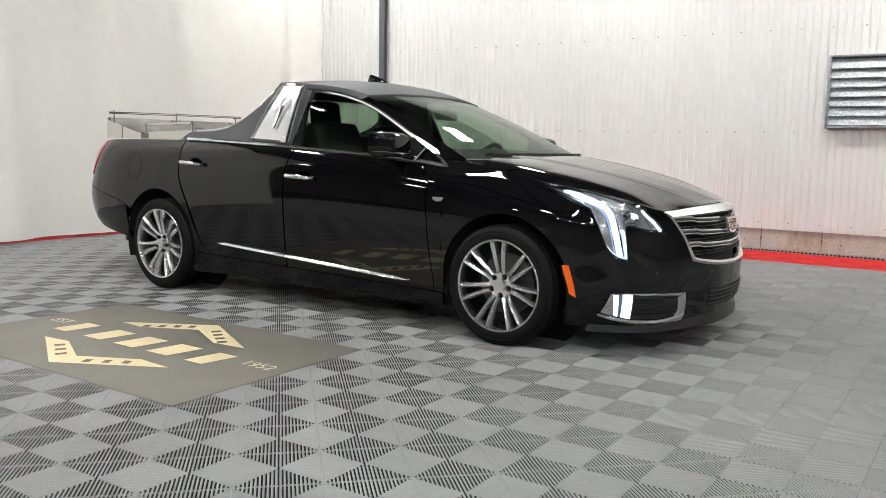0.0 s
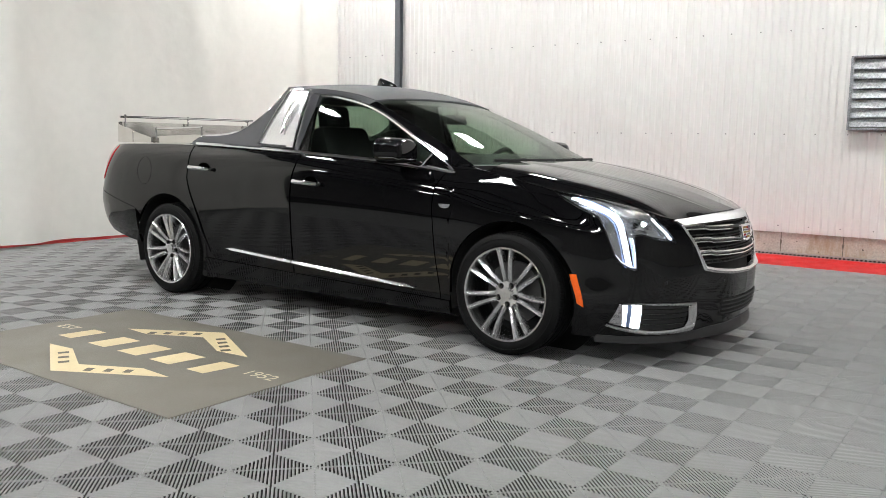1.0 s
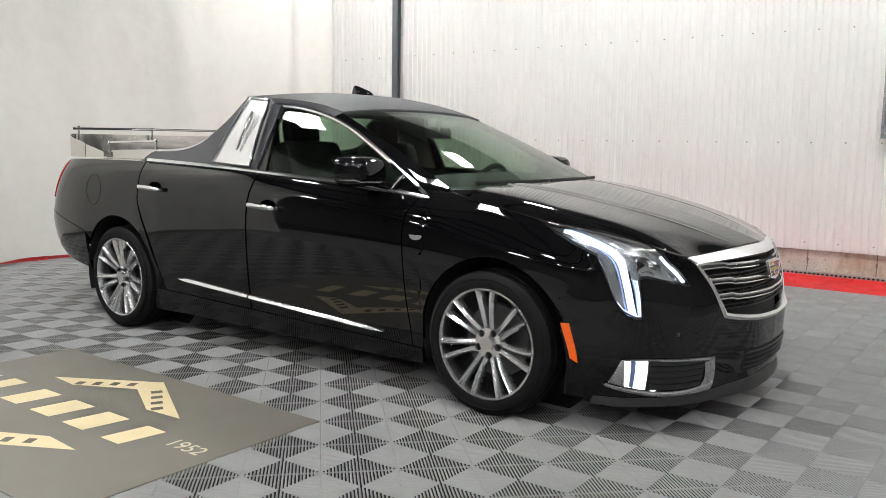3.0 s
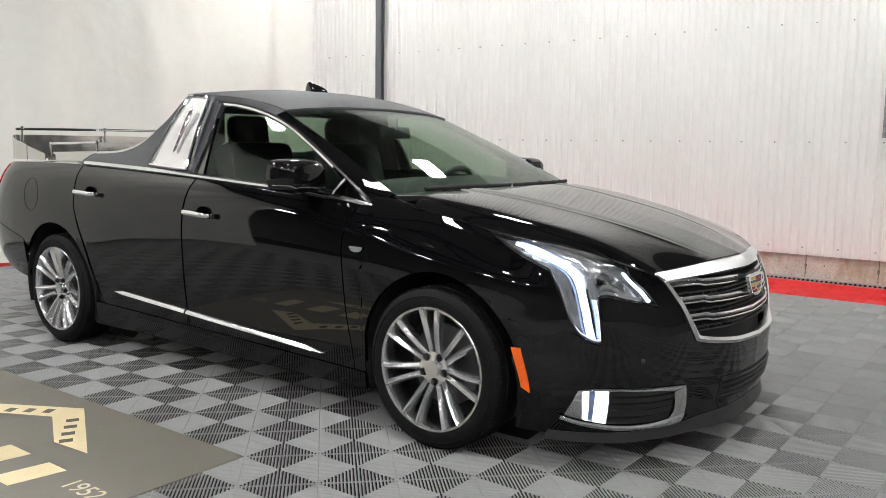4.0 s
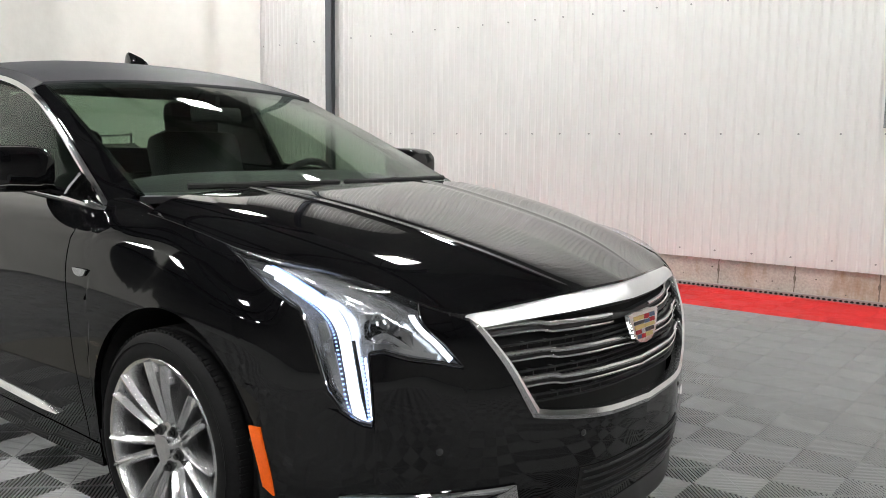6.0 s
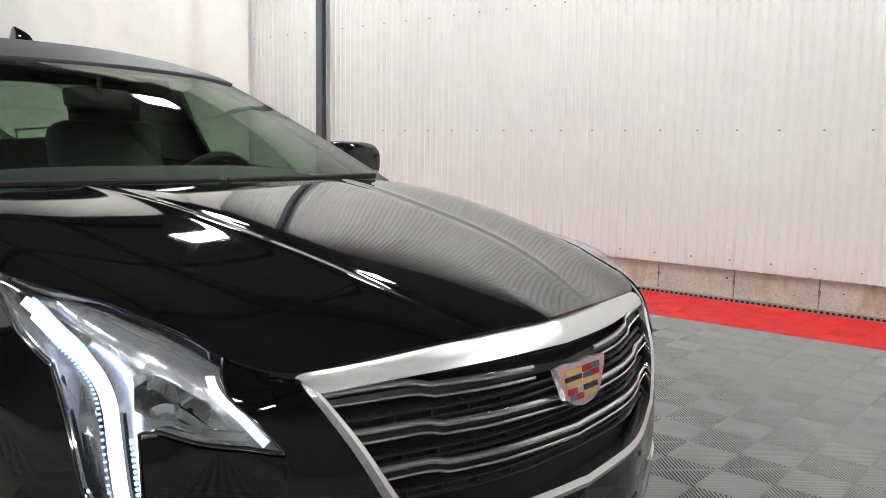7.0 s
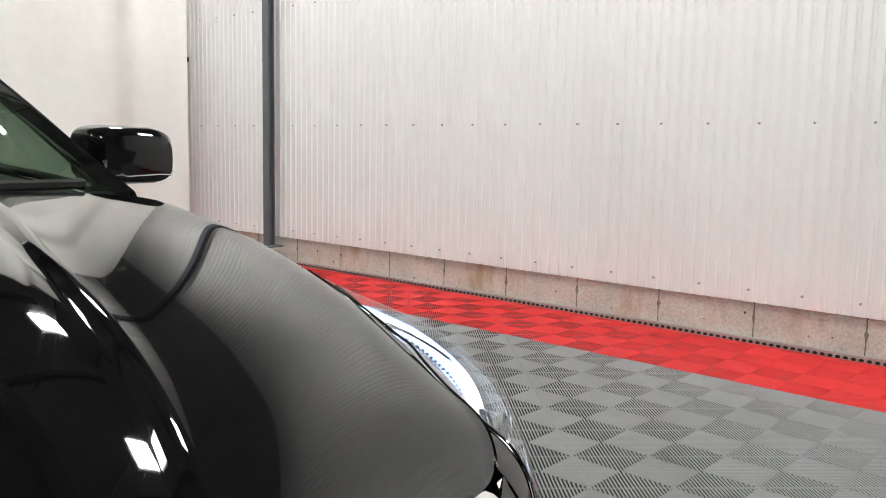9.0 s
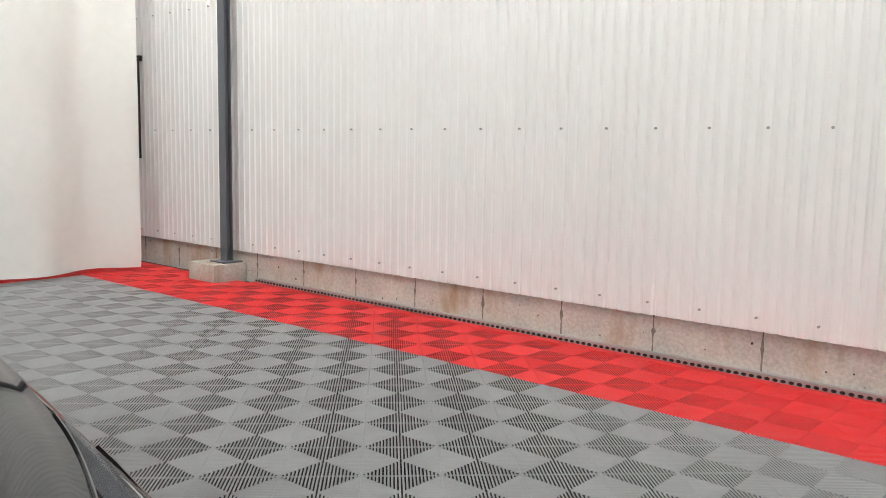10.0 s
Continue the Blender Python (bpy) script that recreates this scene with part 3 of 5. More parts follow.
# rear quarter: above the arch and behind it
skin_patch("rear_quarter", shift(rear_seam, D), lambda z: 18.9, lambda s: max(arch_top(xat(s), ARCH_R), float(np.interp(-xat(s), [2.4, 3.0, 3.215, 3.9], [0.30, 0.40, 0.60, 0.74]))), belt, PAINT, car, "black rear quarter panel", n=70, m=20)
skin_patch("rear_bumper", lambda z: s_at(ARCH_R[0] - ARCH_R[1] + 0.0, 0.35), lambda z: 22.0, lambda s: column(s)[0, 2],
           lambda s: float(np.interp(-xat(s), [3.0, 3.215, 3.9, 4.2], [0.55, 0.595, 0.735, 0.74])), PAINT, car, "black rear bumper", n=40, m=14)


skin_patch("tailgate", lambda z: 18.93, lambda z: 22.0, lambda s: 0.745, belt, PAINT, car, "black tailgate", n=24, m=12)
# front fender, bumper and headlamp outlines, as heights by column
HL_LOW = line((7.42, 0.879), (7.3, 0.862), (7.16, 0.834), (6.8, 0.800), (6.4, 0.776), (6.1, 0.757), (5.96, 0.694), (5.84, 0.622), (5.76, 0.574), (5.52, 0.534), (5.16, 0.511), (4.95, 0.507), (4.91, 0.515), (4.87, 0.672), (4.64, 0.678), (4.2, 0.662), (3.72, 0.652), (3.36, 0.637))
HL_TOP = lambda s: min(top_of(s) - 0.0003, HL_CAP(s))
HL_CAP = line((7.42, 0.882), (7.36, 0.90), (4.2, 0.90), (4.06, 0.779), (3.82, 0.744), (3.56, 0.686), (3.36, 0.640))


def fender_low(s):
    x = xat(s)
    if x > 0.34:
        return float(np.interp(x, [0.34, 0.56], [0.577, 0.543]))
    return max(sill_line(s), arch_top(x, ARCH_F) if abs(x - ARCH_F[0]) < ARCH_F[1] else 0)


skin_patch("front_fender", shift(front_seam, -D), lambda z: 5.56, fender_low, lambda s: belt(s) if s > 7.42 else HL_LOW(s) - 0.003, PAINT, car, "black front fender", n=90, m=22)


def bumper_high(s):
    x = xat(s)
    return float(np.interp(s, [0, 1.2, 2.04, 3.0, 3.34, 3.37, 3.72, 4.2, 4.64, 4.86, 4.90, 4.95, 5.16, 5.5, 5.6, 6.0, 6.8, 7.1],
                           [0.452, 0.470, 0.500, 0.738, 0.748, 0.634, 0.648, 0.658, 0.674, 0.668, 0.511, 0.503, 0.507, 0.528, 0.536, 0.549, 0.567, 0.572]))


bump_cols = sorted(set(np.round(np.concatenate([np.linspace(0, 1, 70), 1 - np.array([4.86, 4.90, 4.95, 3.34, 3.37, 3.0, 2.04]) / 6.93]), 4)))
skin_patch("front_bumper", lambda z: 6.93, lambda z: 0.0, lambda s: column(s)[0, 2], bumper_high, PAINT, car, "black front bumper cover", xs=np.array(bump_cols), m=18)

arch_edge = lambda z: s_at(ARCH_F[0] + math.sqrt(max(ARCH_F[1] ** 2 - max(z - ARCH_Z, 0) ** 2, 0.01)) + 0.001, z)
skin_patch("bumper_corner", arch_edge, lambda z: 6.932, lambda s: column(s)[0, 2], lambda s: 0.571, PAINT, car, n=8, m=16)

skin_patch("lamp_surround", lambda z: 4.06, lambda z: 3.345, lambda s: HL_CAP(s) + 0.003, lambda s: max(top_of(s) - 0.004, HL_CAP(s) + 0.004), PAINT, car, n=14, m=8)

# hood
HOOD_LINE = spline([(-0.24, 1.016), (-0.10, 1.004), (0.05, 0.984), (0.20, 0.958), (0.35, 0.930), (0.50, 0.899), (0.65, 0.861), (0.78, 0.818), (0.90, 0.775)], 120)
EDGE = np.array([column(s)[-1] for s in np.linspace(0, 3.0, 61)])
CREASE = smoothline((-0.30, 0.445), (-0.147, 0.415), (0.141, 0.364), (0.387, 0.331), (0.624, 0.289), (0.84, 0.227), (0.95, 0.185))
ROLL = spline([(0, 0), (0.3, 0.06), (0.6, 0.18), (0.78, 0.34), (0.9, 0.58), (1.0, 1.0)], 400)
W_NODES = list(np.linspace(0, 0.90, 12)) + [0.925, 0.95, 0.975, 1.0]


def hood_point(u, node):
    """Before the front edge is drawn in: row u from the cowl to the nose, node across (1 is the crease, 2 the outer edge)."""
    xc = -0.20 + u * (0.890 + 0.20)
    pe = column(9.35 + (3.0 - 9.35) * u ** 0.92)[-1]
    yc0 = CREASE(xc) * min(1.0, pe[1] / 0.60)
    y = yc0 * node if node <= 1 else yc0 + (pe[1] - yc0) * (node - 1)
    w = y / pe[1]
    x = pe[0] * w ** 2 + xc * (1 - w ** 2)
    zc = float(np.interp(x, HOOD_LINE[:, 0], HOOD_LINE[:, 1]))
    if node <= 1:
        z = zc + 0.004 * (1 - node * node) - 0.0045 * max(0.0, min(1.0, (1 - abs(node - 0.93) / 0.07)))
    else:
        f = node - 1
        k = float(np.interp(f, ROLL[:, 0], ROLL[:, 1]))
        z = zc + (pe[2] - zc) * (k + (f - k) * 0.45 * u ** 2)
        z -= 0.0055 * (1 - math.exp(-f * (pe[1] - yc0) / 0.028)) * (1 - f) * (1 - u ** 6)
    return np.array([x, y, z]), w


rows = []
for u in np.linspace(0, 1, 72):
    row = []
    for node in W_NODES + [1.02, 1.04, 1.06, 1.085, 1.11, 1.14, 1.18] + [1.18 + 0.82 * (1 - (1 - k) ** 1.6) for k in np.linspace(0, 1, 22)[1:]]:
        p, w = hood_point(u, node)
        q, wf = hood_point(1.0, node)
        yf = q[1]
        target = np.array([float(np.interp(yf, EDGE[:, 1], EDGE[:, k])) for k in range(3)])
        row.append(Vector(p + (target - q) * u ** 3))
    rows.append(row)
for _ in range(8):
    rows = [r[:20] + [r[k - 1] * 0.25 + r[k] * 0.5 + r[k + 1] * 0.25 for k in range(20, len(r) - 1)] + r[-1:] for r in rows]
    rows = [rows[0]] + [[a * 0.25 + b * 0.5 + c * 0.25 for a, b, c in zip(rows[i - 1][:-1], rows[i][:-1], rows[i + 1][:-1])] + rows[i][-1:] for i in range(1, len(rows) - 1)] + [rows[-1]]
for _ in range(40):
    rows = [rows[0]] + [[a * 0.25 + b * 0.5 + c * 0.25 for a, b, c in zip(rows[i - 1][:-1], rows[i][:-1], rows[i + 1][:-1])] + rows[i][-1:] for i in range(1, len(rows) - 1)] + [rows[-1]]
full = [[Vector((p.x, -p.y, p.z)) for p in reversed(r[1:])] + r for r in rows]
bm = bmesh.new()
vs = sheet(bm, full)
n, m = len(full), len(full[0])
edge = [(0, j) for j in range(m)] + [(i, m - 1) for i in range(1, n)] + [(n - 1, j) for j in range(m - 2, -1, -1)] + [(i, 0) for i in range(n - 2, 0, -1)]
inner = [bm.verts.new(full[i][j] * 1.0 + Vector((0, 0, -0.02))) for i, j in edge]
for k in range(len(edge)):
    a, b = edge[k], edge[(k + 1) % len(edge)]
    bm.faces.new((vs[a[0]][a[1]], vs[b[0]][b[1]], inner[(k + 1) % len(edge)], inner[k]))
hood = part("hood", bm, PAINT, car, "black hood with two creases")
hood.location.z = 0.001

# painted corner between the hood, the fender and the windscreen foot
for side in (-1, 1):
    rows_ = []
    for f in np.linspace(0, 1, 14):
        o = column(9.0 + (s_at(-0.43, 0.85) - 9.0) * f)[-1]
        i_ = np.array([-0.13 - 0.22 * f, 0.795 - 0.045 * f ** 0.6, 0.952 + 0.040 * f])
        rows_.append([Vector((o[0] * (1 - v) + i_[0] * v, side * (o[1] * (1 - v) + i_[1] * v), o[2] * (1 - v) + i_[2] * v + 0.006 * math.sin(math.pi * v) - 0.003)) for v in np.linspace(0, 1, 6)])
    part("cowl_corner", thick_sheet(rows_, (0, 0, -0.012)), PAINT, car)

# inner shell that shows dark in the seams
for side in (-1, 1):
    rows = [[Vector((p[0] * (0.975 if p[0] > 0 else 0.99), side * p[1] * 0.965, p[2] - 0.012)) for p in (at(s, z0 * (top_of(s) - column(s)[0, 2]) + column(s)[0, 2]) for z0 in np.linspace(0.0, 1, 12))]
            for s in np.linspace(10.4, 14.9, 30)]
    bm = bmesh.new()
    sheet(bm, rows)
    part("inner_shell", bm, DARK, car)
part("underfloor", boxes([((-2.35, -0.80, 0.17), (-0.45, 0.80, 0.26)), ((-3.7, -0.55, 0.25), (0.6, 0.55, 0.33))]), DARK, car, "", False)
for cx, r in ((ARCH_F[0], ARCH_F[1]), (ARCH_R[0], ARCH_R[1])):
    for side in (-1, 1):
        rows = [[Vector((cx + (r + 0.004) * math.cos(a), side * y, ARCH_Z + (r + 0.004) * math.sin(a))) for y in (0.55, 0.7, 0.87)] for a in np.linspace(-0.35, math.pi + 0.35, 40)]
        part("wheel_arch_liner", thick_sheet(rows, (0, 0, 0.004)), DARK, car)
        bm = bmesh.new()
        cyl(bm, (cx, side * 0.55, ARCH_Z), r + 0.03, 0.01, "y", 40)
        part("wheel_well", bm, DARK, car)

# cabin: glass, pillars and roof
WS_B = [(-0.315, -0.752, 0.996), (-0.215, -0.5, 0.994), (-0.15, -0.2, 0.992), (-0.14, 0, 0.992), (-0.15, 0.2, 0.992), (-0.215, 0.5, 0.994), (-0.315, 0.752, 0.996)]
WS_T = [(-1.10, -0.636, 1.352), (-1.075, -0.45, 1.371), (-1.06, -0.2, 1.381), (-1.058, 0, 1.384), (-1.06, 0.2, 1.381), (-1.075, 0.45, 1.371), (-1.10, 0.636, 1.352)]
wb, wt = spline(WS_B, 31), spline(WS_T, 31)
rows = []
for v in np.linspace(0, 1, 16):
    bulge = 0.028 * math.sin(math.pi * v)
    rows.append([Vector(a * (1 - v) + b * v) + Vector((0.5, 0, 1.0)) * bulge * (1 - 0.75 * (a[1] / 0.752) ** 2) for a, b in zip(wb, wt)])
part("windshield", thick_sheet(rows, (-0.003, 0, -0.005)), GLASS, car, "green-tinted windscreen").visible_shadow = False
WS_ROWS = rows
ARC = [(-0.384, 0.800, 0.936), (-0.46, 0.790, 0.992), (-0.605, 0.763, 1.072), (-0.808, 0.724, 1.183), (-1.016, 0.686, 1.283), (-1.222, 0.657, 1.347), (-1.427, 0.641, 1.385), (-1.612, 0.643, 1.399)]
arc = spline(ARC, 40)
beltline = spline([(-0.385, 0.803, 0.940), (-0.60, 0.822, 0.972), (-0.87, 0.828, 0.994), (-1.1, 0.828, 1.006), (-1.5, 0.830, 1.028), (-1.612, 0.83, 1.034)], 40)
ROOF_E = spline([(-1.10, 0.640, 1.356), (-1.25, 0.645, 1.396), (-1.45, 0.645, 1.425), (-1.65, 0.640, 1.440), (-1.87, 0.630, 1.452)], 24)
rows = []
for i, e in enumerate(ROOF_E):
    f = i / 23
    row = []
    xm = -1.058 + f * (-1.87 + 1.058)
    zc = float(np.interp(-xm, [1.058, 1.12, 1.2, 1.3, 1.4, 1.6, 1.75, 1.87], [1.387, 1.412, 1.438, 1.462, 1.479, 1.494, 1.494, 1.486]))
    for w in np.linspace(-1, 1, 41):
        a = abs(w)
        x = xm + (e[0] - xm) * a ** 2.2
        z = e[2] + (zc - e[2]) * (1 - a ** 2.6)
        row.append(Vector((x, e[1] * w, z + 0.004)))
    rows.append(row)
ROOF_ROWS = rows
part("roof", thick_sheet(rows, (0, 0, -0.03)), VINYL, car, "charcoal grained vinyl roof covering")
for side in (-1, 1):
    M = Matrix.Diagonal((1, side, 1))
    # side glass between belt and arc
    rows = []
    for a, b in zip(beltline, arc):
        rows.append([M @ Vector(a * (1 - v) + b * v + np.array([0, 0.012 * math.sin(math.pi * v) - 0.012, 0])) for v in np.linspace(0, 1, 9)])
    part("side_window", thick_sheet(rows, (0, -0.004 * side, 0)), GLASS, car, "green-tinted side window").visible_shadow = False
    # painted pillar between the windscreen and the arc, and up to the roof edge
    we = [M @ r[-1] for r in WS_ROWS] if side == 1 else [r[0] for r in WS_ROWS]
    we = np.array([M @ p for p in we])
    cut = 27
    low = np.array(arc)
    up_a, up_b = spline(we, cut), np.array(ROOF_E)[np.linspace(0, 20, len(low) - cut + 1).astype(int)]
    for nm, lo_, hi_, mt, lab in (("pillar", low[:cut], up_a, PAINT, "black windscreen pillar"), ("roof_rail", low[cut - 1:], up_b, VINYL, "vinyl-covered roof rail")):
        rows = [[M @ Vector(a * (1 - v) + b * v + np.array([0, 0.004 * math.sin(math.pi * v), 0])) for v in np.linspace(0, 1, 5)] for a, b in zip(lo_, hi_)]
        part(nm, thick_sheet(rows, (0, -0.03 * side, -0.012)), mt, car, lab)
    part("window_trim", tube([M @ Vector(p) + Vector((0, 0.004 * side, 0)) for p in arc], 0.0135, 8, 0.8, (0, side, 0)), CHROME, car, "bright chrome window moulding")
    bl = [M @ Vector(p) + Vector((0, 0.006 * side, 0.004)) for p in spline([tuple(p) for p in beltline[::6]] + [tuple(column(s_at(x, 0.85))[-1] + np.array([0, 0.0, 0.004])) for x in (-1.8, -2.1, -2.35, -2.55)], 50)]
    part("belt_trim", tube(bl, 0.0125, 8, 0.9, (0, side, 0)), CHROME, car, "chrome belt moulding")
    # black B pillar
    rows = [[M @ Vector((x0 + dx, y, z)) for dx in (0, -0.075)] for x0, y, z in spline([(-1.50, 0.826, 1.035), (-1.535, 0.74, 1.22), (-1.575, 0.655, 1.388)], 8)]
    part("centre_pillar", thick_sheet(rows, (0, -0.02 * side, 0)), GLOSSBLACK, car)
    # sail panel in vinyl: from the pillar to the sweep
    sweep = spline([(-1.875, 0.628, 1.44), (-1.90, 0.655, 1.40), (-1.965, 0.685, 1.325), (-2.07, 0.712, 1.245), (-2.19, 0.728, 1.18), (-2.33, 0.738, 1.143), (-2.48, 0.742, 1.130), (-2.61, 0.75, 1.122), (-2.66, 0.80, 1.076)], 44)
    foot = np.concatenate([spline([(-1.55, 0.66, 1.40), (-1.57, 0.74, 1.22), (-1.585, 0.828, 1.042)], 16), np.array([column(s_at(x, 0.85))[-1] for x in np.linspace(-1.62, -2.655, 28)])])
    rows = []
    for a, b in zip(foot, sweep):
        rows.append([M @ Vector(a * (1 - v) + b * v + np.array([0, 0.010 * math.sin(math.pi * v), 0])) for v in np.linspace(0, 1, 10)])
    part("sail_panel", thick_sheet(rows, (0, -0.045 * side, 0)), VINYL, car, "charcoal vinyl sail panel sweeping down to the bed")
    part("sail_trim", tube([M @ Vector(p) + Vector((0, -0.012 * side, 0.004)) for p in sweep], 0.009, 8, 1, (0, side, 0)), CHROME, car, "chrome edge of the sail panel")
    # bright pillar plate with landau bar
    q = [np.array(p) for p in ((-1.925, 0.826, 1.078), (-1.605, 0.832, 1.062), (-1.610, 0.655, 1.425), (-1.778, 0.652, 1.438))]
    rows = [[M @ Vector((q[0] * (1 - u) + q[1] * u) * (1 - v) + (q[3] * (1 - u) + q[2] * u) * v + np.array([0, 0.012 + 0.018 * v + 0.010 * math.sin(math.pi * v), 0.003])) for u in np.linspace(0, 1, 6)] for v in np.linspace(0, 1, 8)]
    part("landau_plate", thick_sheet(rows, (0, -0.03 * side, 0)), PLATE, car, "mirror-polished pillar plate")
    loop = [(q[0] * (1 - t) + q[1] * t) for t in np.linspace(0, 1, 6)[:-1]] + [(q[1] * (1 - t) + q[2] * t) for t in np.linspace(0, 1, 8)[:-1]] + [(q[2] * (1 - t) + q[3] * t) for t in np.linspace(0, 1, 5)[:-1]] + [(q[3] * (1 - t) + q[0] * t) for t in np.linspace(0, 1, 8)[:-1]]
    part("plate_border", tube([M @ Vector(p + np.array([0, 0.014 + 0.018 * (p[2] - 1.07) / 0.36 + 0.010 * math.sin(math.pi * min(max((p[2] - 1.07) / 0.36, 0), 1)), 0.003])) for p in loop], 0.009, 6, 1, (0, side, 0), closed=True), CHROME, car)
    bar = spline([(-1.688, 0.706, 1.372), (-1.698, 0.730, 1.32), (-1.718, 0.764, 1.24), (-1.735, 0.800, 1.150)], 14)
    rad = [0.010, 0.017, 0.022, 0.024, 0.025, 0.025, 0.024, 0.023, 0.021, 0.019, 0.017, 0.016, 0.015, 0.008]
    part("landau_bar", tube([M @ Vector(p + np.array([0, 0.024 + 0.014 * (p[2] - 1.07) / 0.36, 0])) for p in bar], [0.8 * r_ for r_ in rad], 12, 0.5, (0, side, 0)), CHROME, car, "chrome landau bar ornament")

# cabin rear wall with window
part("rear_wall", boxes([((-1.86, -0.63, 1.0), (-1.81, -0.44, 1.41)), ((-1.86, 0.44, 1.0), (-1.81, 0.63, 1.41)), ((-1.86, -0.44, 1.0), (-1.81, 0.44, 1.12)), ((-1.86, -0.44, 1.36), (-1.81, 0.44, 1.43))]), VINYL, car, "", False)
part("rear_window", boxes([((-1.845, -0.44, 1.12), (-1.839, 0.44, 1.36))]), GLASS, car, "", False).visible_shadow = False


def wheel(cx, side):
    w = empty("wheel")
    w.parent = car
    w.matrix_local = pose(cx, side * 0.900, 0.3255, 0, 0, 0 if side == -1 else 180) @ Matrix.Diagonal((0.966, 1, 0.966, 1))
    # local: -y is the outer face
    prof = [(0.257, 0.012), (0.262, 0.0), (0.275, -0.004), (0.300, 0.000), (0.322, 0.012), (0.333, 0.030), (0.3355, 0.052), (0.3285, 0.056), (0.3285, 0.064), (0.3365, 0.068), (0.337, 0.112), (0.329, 0.116), (0.329, 0.124), (0.337, 0.128), (0.3365, 0.172), (0.3285, 0.176), (0.3285, 0.184), (0.3355, 0.188), (0.333, 0.21), (0.32, 0.228), (0.29, 0.238), (0.257, 0.23)]
    rows = [[Vector((r * math.cos(a), y, r * math.sin(a))) for r, y in prof] for a in np.linspace(0, 2 * math.pi, 97)]
    bm = bmesh.new()
    sheet(bm, rows)
    bmesh.ops.remove_doubles(bm, verts=bm.verts, dist=1e-5)
    tyre = part("tyre", bm, RUBBER, w, "black low-profile tyre")
    bm = bmesh.new()
    for k in range(110):
        a = k * 2 * math.pi / 110
        r = box(bm, (0.318, 0.020, -0.0062), (0.3352, 0.050, 0.0062))
        bmesh.ops.transform(bm, verts=r["verts"], matrix=Matrix.Rotation(-a, 4, "Y"))
    tagged(part("tread", bm, RUBBER, tyre, "", False), "fine shoulder tread", kind="stuff")
    ring = [(0.302 * math.cos(a), -0.0015, 0.302 * math.sin(a)) for a in np.linspace(0, 2 * math.pi, 97)[:-1]]
    part("sidewall_rib", tube(ring, 0.0022, 5, 1, (0, 1, 0), closed=True), RUBBER, tyre)
    prof = [(0.262, 0.004), (0.258, -0.002), (0.248, 0.000), (0.243, 0.012), (0.238, 0.05), (0.23, 0.17), (0.24, 0.225)]
    rows = [[Vector((r * math.cos(a), y, r * math.sin(a))) for r, y in prof] for a in np.linspace(0, 2 * math.pi, 73)]
    bm = bmesh.new()
    sheet(bm, rows)
    bmesh.ops.remove_doubles(bm, verts=bm.verts, dist=1e-5)
    part("rim", bm, BARREL, w, "bright polished alloy rim")
    bm = bmesh.new()
    cyl(bm, (0, 0.12, 0), 0.17, 0.03, "y", 40)
    part("brake_disc", bm, shader("brake_disc_iron", (0.12, 0.12, 0.12), 0.45, 0.8) if "brake_disc_iron" not in bpy.data.materials else bpy.data.materials["brake_disc_iron"], w)
    bm = bmesh.new()
    cyl(bm, (0, 0.165, 0), 0.236, 0.01, "y", 40)
    part("well_back", bm, DARK, w)
    for k in range(14):
        pair, sgn = k // 2, (1 if k % 2 else -1)
        base = pair * 2 * math.pi / 7 + math.pi / 2 + 0.03
        bm = bmesh.new()
        rings = []
        for f in np.linspace(0, 1, 10):
            r = 0.050 + f * 0.196
            half = 0.0120 + 0.0035 * f
            lateral = sgn * (0.0160 + 0.024 * f ** 1.6)
            ca, sa = math.cos(base), math.sin(base)
            y = 0.034 * (1 - f) ** 1.6
            ridge = -0.004 - 0.008 * f
            ring = []
            for o, dy in ((-half, 0.040), (-half, 0.006), (-half * 0.12, ridge), (half * 0.12, ridge), (half, 0.008), (half, 0.040)):
                lt = lateral + o
                ring.append(bm.verts.new((r * ca - lt * sa, y + dy, r * sa + lt * ca)))
            rings.append(ring)
        for a, b in zip(rings, rings[1:]):
            for q in range(5):
                bm.faces.new((a[q], a[q + 1], b[q + 1], b[q]))
            bm.faces.new((a[5], a[0], b[0], b[5]))
        part("spoke", bm, ALLOY, w)
    bm = bmesh.new()
    cyl(bm, (0, 0.050, 0), 0.076, 0.046, "y", 40, 0.070)
    part("hub", bm, ALLOY, w)
    bm = bmesh.new()
    cyl(bm, (0, 0.018, 0), 0.031, 0.018, "y", 32, 0.034)
    part("hub_cap", bm, SATIN, w)
    for k in range(5):
        a = k * 2 * math.pi / 5 + 0.10 + math.pi / 2 + math.pi / 5
        bm = bmesh.new()
        cyl(bm, (0.056 * math.cos(a), 0.024, 0.056 * math.sin(a)), 0.0105, 0.02, "y", 12)
        cyl(bm, (0.056 * math.cos(a), 0.012, 0.056 * math.sin(a)), 0.0075, 0.006, "y", 6)
        pk = bmesh.new()
        cyl(pk, (0.056 * math.cos(a), 0.0262, 0.056 * math.sin(a)), 0.0165, 0.003, "y", 16)
        part("nut_pocket", pk, DARK, w)
        part("lug_nut", bm, shader("dark_nut", (0.15, 0.15, 0.15), 0.25, 1.0) if "dark_nut" not in bpy.data.materials else bpy.data.materials["dark_nut"], w)
    return w


for cx in (0.0, -2.815):
    for side in (-1, 1):
        wheel(cx, side)


